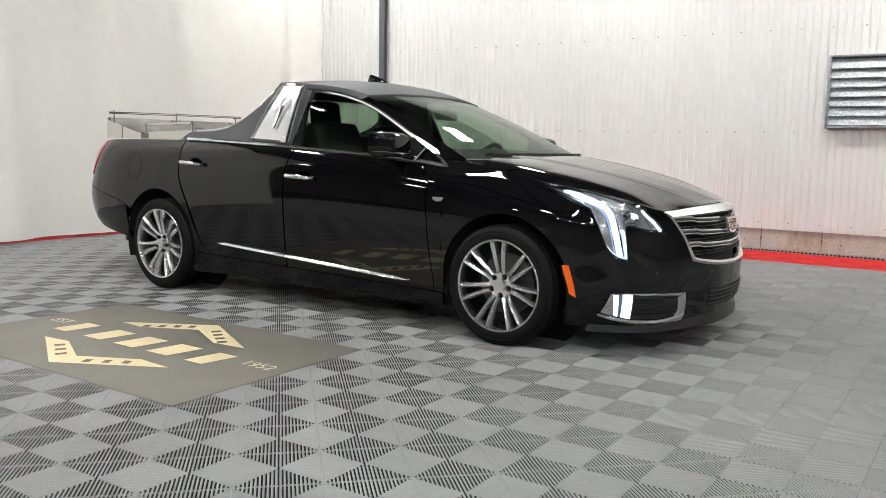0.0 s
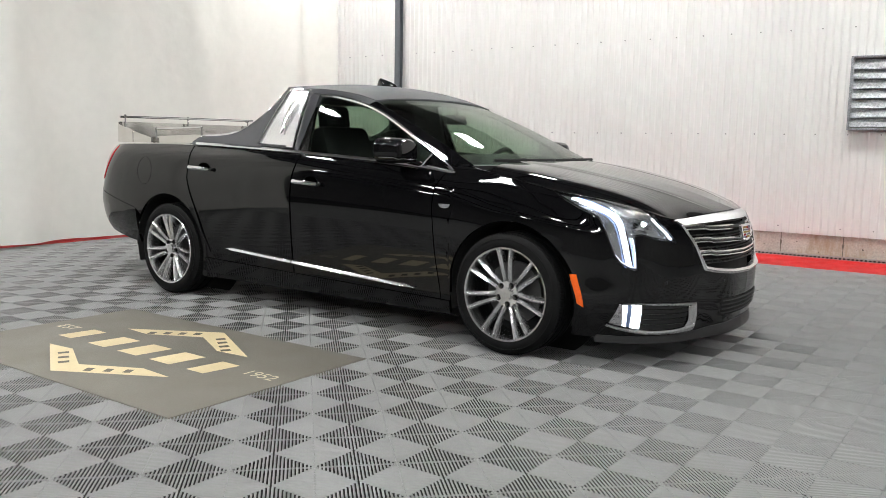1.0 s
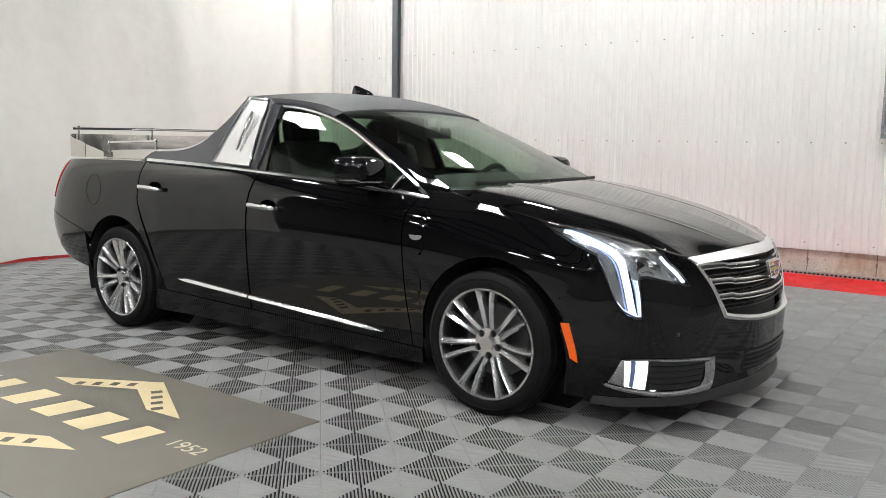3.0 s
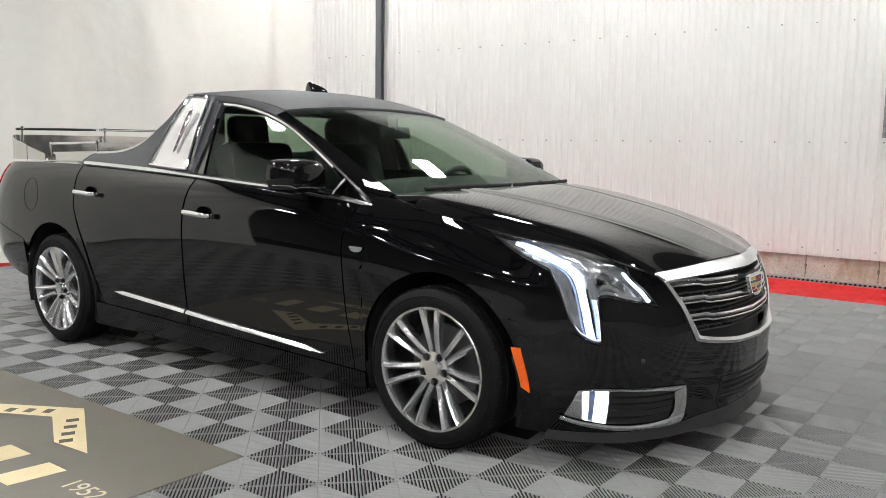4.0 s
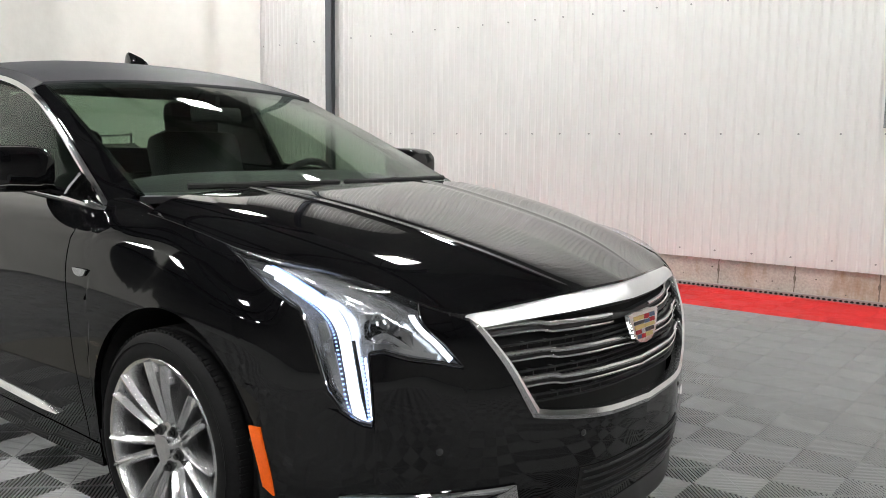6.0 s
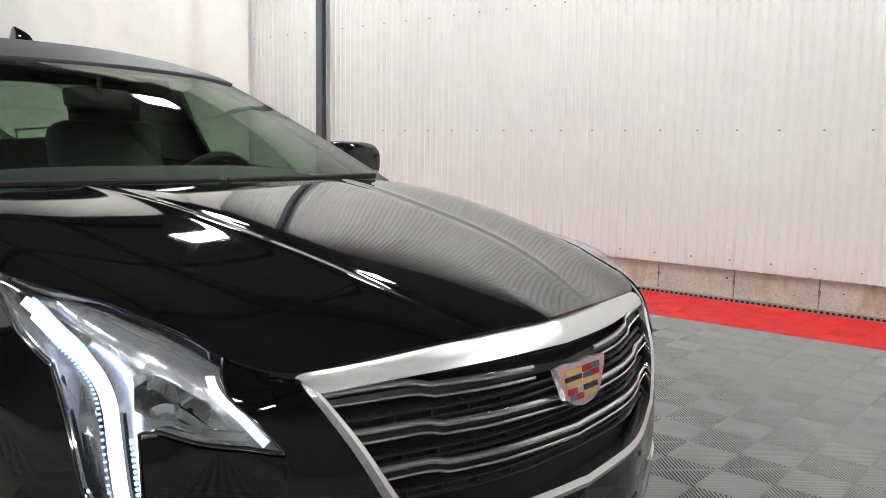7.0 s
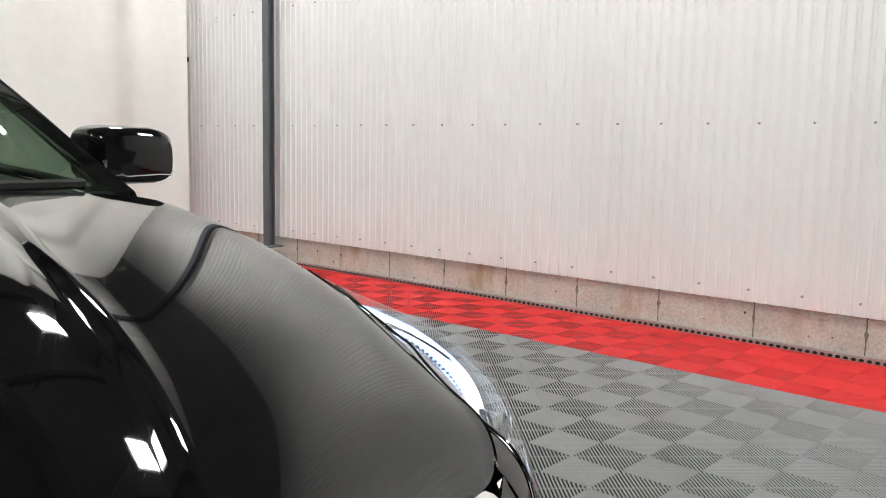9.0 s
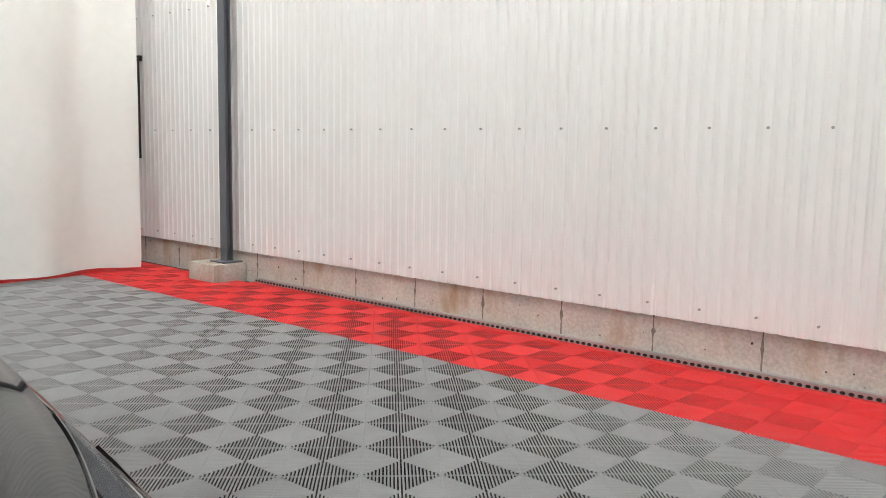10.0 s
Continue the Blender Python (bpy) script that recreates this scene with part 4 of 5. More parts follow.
# ---- car details ----
def ribbon(s_z, off, width, mat_, parent, name, label="", n=40, side=-1, th=0.004):
    """A band that follows the skin along points of column and height, set off inwards."""
    path = spline(s_z, n)
    centre = [Vector(at(s, z)) for s, z in path]
    rows = []
    for i, c in enumerate(centre):
        d = (centre[min(i + 1, n - 1)] - centre[max(i - 1, 0)]).normalized()
        s, z = path[i]
        a, b = Vector(at(s + 0.05, z)) - Vector(at(s - 0.05, z)), Vector(at(s, z + 0.01)) - Vector(at(s, z - 0.01))
        nrm = a.cross(b).normalized()
        if nrm.dot(Vector((c.x * 0.25 + 0.35, c.y, c.z - 0.5))) < 0:
            nrm = -nrm
        across = nrm.cross(d).normalized()
        w = width(i / (n - 1)) if callable(width) else width
        f = Matrix.Diagonal((1, side, 1))
        rows.append([f @ (c + off * nrm + across * w * k) for k in (-0.5, 0, 0.5)])
    nn = Matrix.Diagonal((1, side, 1)) @ (nrm * -th)
    return part(name, thick_sheet(rows, nn), mat_, parent, label)


HOUSING = grain(shader("lamp_housing", (0.48, 0.48, 0.495), 0.22, 0.75), 30, 0.35)
for side in (-1, 1):
    lamp = empty("headlight")
    lamp.parent = car
    tagged(lamp, "clear headlight with lit white LED strips")
    cols_ = sorted(set(np.round(np.concatenate([np.linspace(3.37, 7.41, 72), [4.87, 4.91, 4.95]]), 3)), reverse=True)

    def lamp_rows(off, shrink=0.0, k=16):
        rows_ = []
        for s in cols_:
            lo, hi = HL_LOW(s) + shrink, HL_TOP(s) - shrink
            hi = max(hi, lo + 0.001)
            row = []
            for v in 1 - (1 - np.linspace(0, 1, k)) ** 2.6:
                p = Vector(at(s, lo + v * (hi - lo)))
                nrm = Vector((p.x * 0.9 - 0.1, p.y * 1.15, 0.25)).normalized()
                q = p + nrm * off
                row.append(Vector((q.x, side * q.y, q.z)))
            rows_.append(row)
        return rows_

    bm = bmesh.new()
    sheet(bm, lamp_rows(0.001))
    part("lens", bm, LENS, lamp, "clear moulded lens").visible_shadow = False
    bm = bmesh.new()
    sheet(bm, lamp_rows(-0.050))
    part("housing", bm, HOUSING, lamp, "dark chrome lamp bowl")
    bm = bmesh.new()
    front, back = lamp_rows(-0.001, k=2), lamp_rows(-0.050, k=2)
    for j in (0, 1):
        sheet(bm, [[r[j] for r in front], [r[j] for r in back]])
    sheet(bm, [front[-1], back[-1]])
    part("rim_wall", bm, HOUSING, lamp)
    rim_top = [Vector((r_[-1].x, r_[-1].y, r_[-1].z)) for r_ in lamp_rows(0.0015, 0.0002)]
    rim_low = [Vector((r_[0].x, r_[0].y, r_[0].z)) for r_ in lamp_rows(0.0015, 0.004)]
    part("lens_seal", tube(rim_top[2:], 0.0020, 6), GLOSSBLACK, lamp, "black lens edge")
    part("lens_seal", tube(rim_low[2:], 0.0030, 6), GLOSSBLACK, lamp, "black lens edge")
    inn_low = [Vector((r_[0].x, r_[0].y, r_[0].z)) for r_ in lamp_rows(-0.004, 0.011)][4:44]
    part("chrome_edge", tube(inn_low, 0.0030, 6), CHROME, lamp, "thin chrome edge inside the lens")
    led = [(6.95, 0.850), (6.56, 0.834), (6.12, 0.812), (5.68, 0.786), (5.42, 0.758), (5.30, 0.718), (5.26, 0.654), (5.22, 0.574), (5.14, 0.518)]
    ribbon(led, -0.012, lambda f: 0.014 + 0.006 * math.exp(-((f - 0.2) / 0.12) ** 2) + 0.003 * f, LED, lamp, "led_strip", "bright white light guide", side=side)
    inner_led = [(6.75, 0.829), (6.42, 0.815), (6.0, 0.792), (5.68, 0.766), (5.50, 0.738), (5.41, 0.70), (5.375, 0.64), (5.33, 0.57), (5.25, 0.519)]
    ribbon(inner_led, -0.013, lambda f: 0.007 + 0.004 * f, LED, lamp, "led_strip", side=side)

    def beads(path, count, r, off, mat_):
        bm = bmesh.new()
        for s, z in spline(path, count):
            p = Vector(at(s, z))
            q = p + Vector((p.x * 0.9 - 0.1, p.y * 1.15, 0.25)).normalized() * off
            box(bm, (q.x - r, side * q.y - r, q.z - r * 0.8), (q.x + r, side * q.y + r, q.z + r * 0.8))
        part("light_beads", bm, mat_, lamp, "row of small blue-white light beads", False)

    beads([(6.6, 0.818), (6.2, 0.797), (5.85, 0.772), (5.62, 0.742), (5.53, 0.70), (5.49, 0.64), (5.45, 0.57), (5.36, 0.524)], 44, 0.0020, -0.016, LEDBLUE)
    beads([(5.05, 0.664), (5.03, 0.62), (5.02, 0.57), (5.01, 0.52)], 18, 0.0026, -0.014, LEDBLUE)
    beads([(6.8, 0.852), (6.4, 0.838), (6.0, 0.820), (5.6, 0.795), (5.36, 0.762)], 40, 0.0018, -0.016, LEDBLUE)
    ribbon([(4.97, 0.664), (4.96, 0.62), (4.955, 0.57), (4.95, 0.52)], -0.012, 0.005, LED, lamp, "led_strip", side=side)
    ribbon([(5.18, 0.70), (5.14, 0.62), (5.11, 0.57), (5.08, 0.52)], -0.018, 0.010, GLOSSBLACK, lamp, "divider", side=side)
    ribbon([(5.80, 0.735), (5.76, 0.69), (5.71, 0.63), (5.64, 0.58), (5.55, 0.553)], -0.02, lambda f: 0.020 + 0.016 * math.sin(math.pi * f), SATIN, lamp, "reflector", side=side)
    ribbon([(4.05, 0.762), (3.88, 0.738), (3.73, 0.704), (3.60, 0.674), (3.52, 0.657)], -0.008, 0.013, LED, lamp, "blade_light", "white light blade", side=side)
    ribbon([(5.0, 0.745), (4.7, 0.752), (4.4, 0.742), (4.15, 0.715), (3.95, 0.678)], -0.030, 0.022, CHROME, lamp, "reflector", side=side)
    ribbon([(4.85, 0.70), (4.6, 0.712), (4.35, 0.70), (4.1, 0.675)], -0.024, 0.014, SATIN, lamp, "reflector", side=side)
    ribbon([(7.15, 0.858), (6.7, 0.852), (6.2, 0.838), (5.6, 0.815)], -0.022, 0.016, CHROME, lamp, "brow", side=side)
    for s, z, r in ((4.60, 0.728, 0.036), (4.22, 0.705, 0.030), (5.55, 0.68, 0.024)):
        c = Vector(at(s, z))
        nrm = Vector((0.8, c.y * 0.6, 0.05)).normalized()
        c = c - nrm * 0.034
        c.y *= side
        nrm.y *= side
        bm = bmesh.new()
        bmesh.ops.create_cone(bm, cap_ends=False, segments=6, radius1=r * 0.35, radius2=r, depth=0.03,
                              matrix=Matrix.Translation(c) @ nrm.to_track_quat("Z", "Y").to_matrix().to_4x4())
        part("reflector_cup", bm, SATIN, lamp, "faceted bright reflector cup", False)
        bm = bmesh.new()
        bmesh.ops.create_icosphere(bm, subdivisions=2, radius=r * 0.34, matrix=Matrix.Translation(c - nrm * 0.006))
        part("bulb_lens", bm, GLOSSBLACK, lamp)
    ribbon([(4.80, 0.69), (4.5, 0.688), (4.1, 0.677), (3.7, 0.668)], -0.02, 0.012, CHROME, lamp, "reflector", side=side)

# grille
HEADERM = grain(shader("brushed_header", (0.80, 0.80, 0.805), 0.34, 1.0), 30, 0.04)
grille = empty("grille")
grille.parent = car
tagged(grille, "chrome-framed grille with paired bright bars")


def both(s_z, n):
    """A run across the nose: the mirrored half first, then the half itself."""
    pts = [Vector(at(s, z)) for s, z in spline(s_z, n)]
    return [Vector((p.x, -p.y, p.z)) for p in reversed(pts)] + pts[1:]


def band(low_sz, high_sz, n, out, depth, name, mat_, label=""):
    lo, hi = both(low_sz, n), both(high_sz, n)
    rows = [[a + Vector((out, 0, 0)), (a * 0.5 + b * 0.5) + Vector((out + 0.006, 0, 0)), b + Vector((out, 0, 0))] for a, b in zip(lo, hi)]
    return part(name, thick_sheet(rows, (-depth, 0, 0)), mat_, grille, label)


band([(0, 0.735), (1, 0.733), (2, 0.725), (2.90, 0.723)], [(0, 0.7755), (1, 0.768), (2, 0.7525), (2.80, 0.7505), (2.96, 0.744)], 24, 0.004, 0.03, "header", HEADERM, "broad satin chrome header band")
band([(0, 0.452), (1, 0.462), (1.7, 0.478), (2.17, 0.496)], [(0, 0.476), (1, 0.486), (1.7, 0.502), (2.13, 0.518)], 18, 0.004, 0.03, "lower_band", SATIN)
for side in (-1, 1):
    pts_o = [Vector(at(s, z)) for s, z in spline([(2.17, 0.496), (2.40, 0.560), (2.68, 0.640), (2.90, 0.700), (2.99, 0.728), (2.96, 0.744)], 14)]
    pts_i = [Vector(at(s, z)) for s, z in spline([(2.05, 0.514), (2.27, 0.572), (2.54, 0.648), (2.74, 0.698), (2.81, 0.716), (2.84, 0.724)], 14)]
    rows = [[Vector((a.x + 0.004, side * a.y, a.z)), Vector(((a.x + b.x) / 2 + 0.010, side * (a.y + b.y) / 2, (a.z + b.z) / 2)), Vector((b.x + 0.004, side * b.y, b.z))] for a, b in zip(pts_o, pts_i)]
    part("side_band", thick_sheet(rows, (-0.03, 0, 0)), SATIN, grille)


def edge_s(z):
    return float(np.interp(z, [0.44, 0.50, 0.74], [2.10, 2.12, 2.93]))


rows = [[Vector((p.x - 0.050, p.y, p.z)) for p in both([(0, z), (1, z), (edge_s(z), z)], 12)] for z in np.linspace(0.435, 0.745, 10)]
bm = bmesh.new()
sheet(bm, rows)
part("backing", bm, DARK, grille)
for z in (0.700, 0.637, 0.572):
    se = edge_s(z) - 0.03
    kink = 0.007
    for dz, r in ((0.008, 0.0052), (-0.010, 0.0026)):
        run = [(0.0, z + dz - 0.009), (0.45, z + dz - 0.006), (0.8, z + dz - 0.003), (1.5, z + dz), (1.58, z + dz), (1.68, z + dz + 0.006), (1.78, z + dz + 0.008), (2.0, z + dz + 0.008), (se, z + dz + 0.008)]
        if z > 0.68:
            for side in (-1, 1):
                run_s = np.linspace(0.55, se, 40)
                pts = [Vector(at(s, float(np.interp(s, [r_[0] for r_ in run], [r_[1] for r_ in run])))) for s in run_s]
                part("bright_bar", tube([Vector((p.x - 0.012, side * p.y, p.z)) for p in pts], r, 8, 1.3), SATIN, grille)
        else:
            part("bright_bar", tube([p - Vector((0.012, 0, 0)) for p in both([(s, float(np.interp(s, [r_[0] for r_ in run], [r_[1] for r_ in run]))) for s in np.linspace(0, se, 40)], 60)], r, 8, 1.3), SATIN, grille)
    rows = [[Vector((p.x - 0.018, p.y, p.z)) for p in both([(0, z - 0.008 - kink), (1, z - 0.008), (se, z - 0.008)], 14)], [Vector((p.x - 0.018, p.y, p.z)) for p in both([(0, z + 0.006 - kink), (1, z + 0.006), (se, z + 0.006)], 14)]]
    part("bar_core", thick_sheet(rows, (-0.02, 0, 0)), PLASTIC, grille)
for z in (0.722, 0.668, 0.652, 0.603, 0.588, 0.540, 0.524):
    se = edge_s(z) - 0.05
    part("dark_slat", tube([p - Vector((0.026, 0, 0)) for p in both([(0, z), (1, z), (se, z)], 16)], 0.0055, 6, 0.6), PLASTIC, grille)
for z in (0.660, 0.595, 0.532):
    for s in (0.9, 1.25, 1.6, 1.95):
        if s < edge_s(z) - 0.1:
            for side in (-1, 1):
                p = at(s, z)
                part("web", boxes([((p[0] - 0.046, side * p[1] - 0.002, z - 0.010), (p[0] - 0.024, side * p[1] + 0.002, z + 0.010))]), PLASTIC, grille, "", False)

# crest badge: shield with plain colour blocks
SHIELD = [(-0.080, 0.036), (-0.040, 0.040), (0, 0.0385), (0.040, 0.040), (0.080, 0.036), (0.077, 0.022), (0.056, -0.022), (0.030, -0.036), (0, -0.041), (-0.030, -0.036), (-0.056, -0.022), (-0.077, 0.022)]


def badge(parent, m, scale, colours=True):
    b = empty("badge")
    b.parent = parent
    b.matrix_local = m
    tagged(b, "shield badge with plain colour blocks")

    def plate(name, pts, y0, y1, mat_):
        bm = bmesh.new()
        lo = [bm.verts.new((x * scale, y0, z * scale)) for x, z in pts]
        hi = [bm.verts.new((x * scale * 0.96, y1, z * scale * 0.96)) for x, z in pts]
        bm.faces.new(hi)
        bm.faces.new(lo[::-1])
        for i in range(len(pts)):
            bm.faces.new((lo[i], lo[(i + 1) % len(pts)], hi[(i + 1) % len(pts)], hi[i]))
        part(name, bm, mat_, b, "", False)

    plate("shield", SHIELD, 0.0, -0.010 * scale, SATIN)
    if colours:
        yel, red, blue, ink, sil = [shader("badge_" + nme, c, 0.25, mt) for nme, c, mt in (("yellow", (0.60, 0.47, 0.20), 0.4), ("red", (0.36, 0.03, 0.04), 0.3), ("blue", (0.10, 0.12, 0.2), 0.3), ("ink", (0.02, 0.02, 0.025), 0.1), ("silver", (0.6, 0.6, 0.62), 0.8))]
        cells = [(-0.050, 0.020, -0.004, 0.032, yel), (-0.050, 0.008, -0.004, 0.017, ink), (-0.048, -0.006, -0.004, 0.006, yel), (-0.044, -0.020, -0.022, -0.008, red), (-0.020, -0.020, -0.002, -0.008, sil), (-0.038, -0.033, -0.022, -0.022, blue), (-0.020, -0.034, -0.002, -0.022, red),
                 (0.002, 0.018, 0.024, 0.032, red), (0.026, 0.020, 0.052, 0.032, blue), (0.002, 0.006, 0.024, 0.016, blue), (0.026, 0.006, 0.050, 0.018, red), (0.002, -0.006, 0.048, 0.004, yel), (0.002, -0.019, 0.042, -0.008, ink), (0.002, -0.033, 0.034, -0.021, yel)]
        for x0, z0, x1, z1, mt in cells:
            plate("colour_block", [(x0 * 1.12, z0 * 0.86 + 0.002), (x1 * 1.12, z0 * 0.86 + 0.002), (x1 * 1.12, z1 * 0.86 + 0.002), (x0 * 1.12, z1 * 0.86 + 0.002)], -0.008 * scale, -0.0115 * scale, mt)
    return b


badge(grille, pose(at(0, 0.67)[0] + 0.006, 0, 0.660, -8, 0, 90), 1.15)
for side in (-1, 1):
    p = at(s_at(-0.395, 0.77), 0.768)
    badge(car, pose(p[0], side * (p[1] + 0.001), p[2], 0, 0, 0 if side == -1 else 180) @ Matrix.Diagonal((1, 1, 0.62, 1)), 0.5, False)

# fog lamps and lower intake
BLUEGLASS = shader("blue_lamp_glass", (0.22, 0.30, 0.50), 0.15, 0.3, 0.5)
for side in (-1, 1):
    fog = empty("fog_lamp")
    fog.parent = car
    tagged(fog, "chrome-edged fog lamp with lit white block")

    def strip(lo_sz, hi_sz, n, off, depth, name, mat_, label=""):
        a_, b_ = spline(lo_sz, n), spline(hi_sz, n)
        rows_ = []
        for (s0, z0), (s1, z1) in zip(a_, b_):
            r = []
            for v in np.linspace(0, 1, 4):
                p = Vector(at(s0 + (s1 - s0) * v, z0 + (z1 - z0) * v))
                nrm = Vector((max(p.x - 0.25, 0.05), p.y * 0.75, 0)).normalized()
                q = p + nrm * (off + 0.004 * math.sin(math.pi * v))
                r.append(Vector((q.x, side * q.y, q.z)))
            rows_.append(r)
        d = Vector((-depth, -side * depth * 0.6, 0))
        return part(name, thick_sheet(rows_, d), mat_, fog, label)

    strip([(6.02, 0.226), (5.36, 0.206), (4.32, 0.186), (3.5, 0.183), (2.8, 0.186), (2.42, 0.190)], [(6.0, 0.240), (5.36, 0.223), (4.32, 0.206), (3.5, 0.204), (2.86, 0.214), (2.34, 0.226)], 30, 0.010, 0.02, "chrome_sill", CHROME, "chrome lower strip")
    strip([(2.86, 0.214), (2.74, 0.25), (2.86, 0.318)], [(2.32, 0.224), (2.34, 0.27), (2.46, 0.336)], 10, 0.007, 0.02, "chrome_end", SATIN, "satin chrome end piece")
    strip([(5.60, 0.333), (4.8, 0.337), (3.6, 0.332), (2.82, 0.322)], [(5.64, 0.341), (4.8, 0.348), (3.6, 0.345), (2.46, 0.337)], 24, 0.006, 0.02, "chrome_brow", CHROME)
    strip([(5.92, 0.240), (5.5, 0.228), (5.05, 0.222)], [(5.62, 0.332), (5.5, 0.335), (5.28, 0.336)], 12, 0.002, 0.012, "reflector", CHROME, "chrome reflector")
    strip([(5.34, 0.232), (5.26, 0.228), (5.17, 0.225)], [(5.47, 0.336), (5.36, 0.337), (5.25, 0.337)], 8, 0.0035, 0.01, "led_block", LED, "lit white lamp strip")
    strip([(5.17, 0.225), (5.10, 0.224), (5.02, 0.222)], [(5.25, 0.337), (5.16, 0.337), (5.06, 0.337)], 8, 0.0028, 0.01, "lamp_glass", BLUEGLASS, "blue-tinted lamp glass")
    strip([(5.02, 0.222), (4.85, 0.217), (4.64, 0.214)], [(5.06, 0.337), (4.88, 0.337), (4.68, 0.337)], 10, 0.0035, 0.01, "led_block", LED, "lit white lamp")
    strip([(4.62, 0.212), (3.5, 0.208), (2.86, 0.216)], [(4.64, 0.336), (3.6, 0.331), (2.84, 0.321)], 20, 0.0015, 0.02, "intake_panel", PLASTIC)
    for z in (0.235, 0.262, 0.288, 0.312):
        strip([(4.58, z), (3.5, z - 0.004), (2.84, z)], [(4.58, z + 0.007), (3.5, z + 0.003), (2.84, z + 0.007)], 16, 0.004, 0.01, "intake_rib", GLOSSBLACK)
    # amber marker
    a_, b_ = [(7.12, 0.472), (7.08, 0.41), (7.03, 0.33)], [(6.95, 0.474), (6.91, 0.40), (6.86, 0.312)]
    rows_ = []
    for (s0, z0), (s1, z1) in zip(spline(a_, 10), spline(b_, 10)):
        r = []
        for v in (0, 0.33, 0.66, 1):
            p = Vector(at(s0 + (s1 - s0) * v, z0 + (z1 - z0) * v))
            r.append(Vector((p.x + 0.002, side * (p.y + 0.004), p.z)))
        rows_.append(r)
    part("side_marker", thick_sheet(rows_, (0, -side * 0.006, 0)), AMBER, car, "orange side marker lens")
    for s, z in ((3.8, 0.446), (1.35, 0.43)):
        p = at(s, z)
        bm = bmesh.new()
        bmesh.ops.create_uvsphere(bm, u_segments=16, v_segments=8, radius=0.011, matrix=Matrix.Translation((p[0] - 0.006, side * (p[1] - 0.003), p[2])))
        part("parking_sensor", bm, PLASTIC, car)
rows = [[p + Vector((0.003, 0, 0)) for p in both([(0, z), (0.6, z + 0.002), (1.36, z + 0.006)], 14)] for z in (0.238, 0.285, 0.330)]
part("lower_intake", thick_sheet(rows, (-0.02, 0, 0)), DARK, car, "black lower air intake")
for z in (0.252, 0.274, 0.296, 0.318):
    part("intake_bar", tube([p + Vector((0.006, 0, 0)) for p in both([(0, z), (0.6, z + 0.002), (1.33, z + 0.006)], 14)], 0.0045, 6, 0.8), PLASTIC, car)
LIP = grain(shader("lip_grey", (0.025, 0.025, 0.026), 0.42), 20, 0.1)
lo, hi = both([(0, 0.166), (1.5, 0.166), (3, 0.166), (4.5, 0.166), (6.2, 0.168)], 30), both([(0, 0.205), (1.5, 0.196), (2.4, 0.182), (4, 0.176), (6.2, 0.176)], 30)
rows = []
for a, b in zip(lo, hi):
    d = Vector((max(a.x - 0.35, 0.02), a.y * 0.5, 0)).normalized()
    k = 0.014 * max(0, 1 - abs(a.y) / 0.75)
    rows.append([a + d * (0.004 + k * 0.6) + Vector((0, 0, -0.028)), a + d * (0.006 + k) + Vector((0, 0, 0.0)), b + d * 0.004])
part("front_lip", thick_sheet(rows, (-0.02, 0, 0)), LIP, car, "satin grey lower lip")

# sill mouldings, handles, fuel flap, lamps
for side in (-1, 1):
    for a, b in (((-0.60, 0.292), (-1.575, 0.345)), ((-1.59, 0.346), (-2.20, 0.381))):
        n = 24
        rows = []
        for f in np.linspace(0, 1, n):
            x, z = a[0] + (b[0] - a[0]) * f, a[1] + (b[1] - a[1]) * f
            p = at(s_at(x, 0.35), z)
            taper = min(1, f * 9 + 0.12) if a[0] > -1 else min(1, (1 - f) * 9 + 0.12)
            h = 0.012 * taper
            rows.append([Vector((x, side * (p[1] + 0.002), z - h)), Vector((x, side * (p[1] + 0.016), z - 0.62 * h)), Vector((x, side * (p[1] + 0.012), z + 0.3 * h)), Vector((x, side * (p[1] + 0.001), z + h))])
        part("sill_moulding", thick_sheet(rows, (0, -side * 0.012, 0)), SATIN, car, "chrome sill moulding")
    for x0, z in ((-1.435, 0.852), (-2.44, 0.909)):
        h = empty("door_handle")
        h.parent = car
        p = at(s_at(x0, 0.85), z)
        h.matrix_local = pose(x0, side * (p[1] + 0.0), z)
        rr = []
        for a in np.linspace(0, 2 * math.pi, 28)[:-1]:
            rr.append((0.030 + 0.062 * math.cos(a), side * 0.0012, 0.040 * math.sin(a)))
        bm = bmesh.new()
        bm.faces.new([bm.verts.new(q) for q in rr])
        bmesh.ops.solidify(bm, geom=bm.faces[:], thickness=0.002)
        part("recess", bm, DARK, h, "", False)
        pts = spline([(-0.115, 0.012, 0.004), (-0.09, 0.030, 0.005), (0.0, 0.036, 0.003), (0.075, 0.034, -0.001), (0.10, 0.020, -0.003)], 16)
        part("grip", tube([(x, side * y, zz) for x, y, zz in pts], [0.008, 0.011, 0.013, 0.0135, 0.0135, 0.0135, 0.0135, 0.0135, 0.013, 0.013, 0.0125, 0.012, 0.0115, 0.011, 0.010, 0.007], 10, 0.72, (0, side, 0)), CHROME, h, "chrome pull handle")
        bm = bmesh.new()
        bmesh.ops.create_uvsphere(bm, u_segments=14, v_segments=8, radius=0.014, matrix=Matrix.Translation((0.118, side * 0.014, -0.004)))
        part("lock_cap", bm, GLOSSBLACK, h)
p = at(s_at(-3.09, 0.85), 0.875)
ring = [(-3.085 + 0.085 * math.cos(a), -(at(s_at(-3.085 + 0.085 * math.cos(a), 0.85), 0.875 + 0.098 * math.sin(a))[1] + 0.0005), 0.875 + 0.098 * math.sin(a)) for a in np.linspace(0, 2 * math.pi, 41)[:-1]]
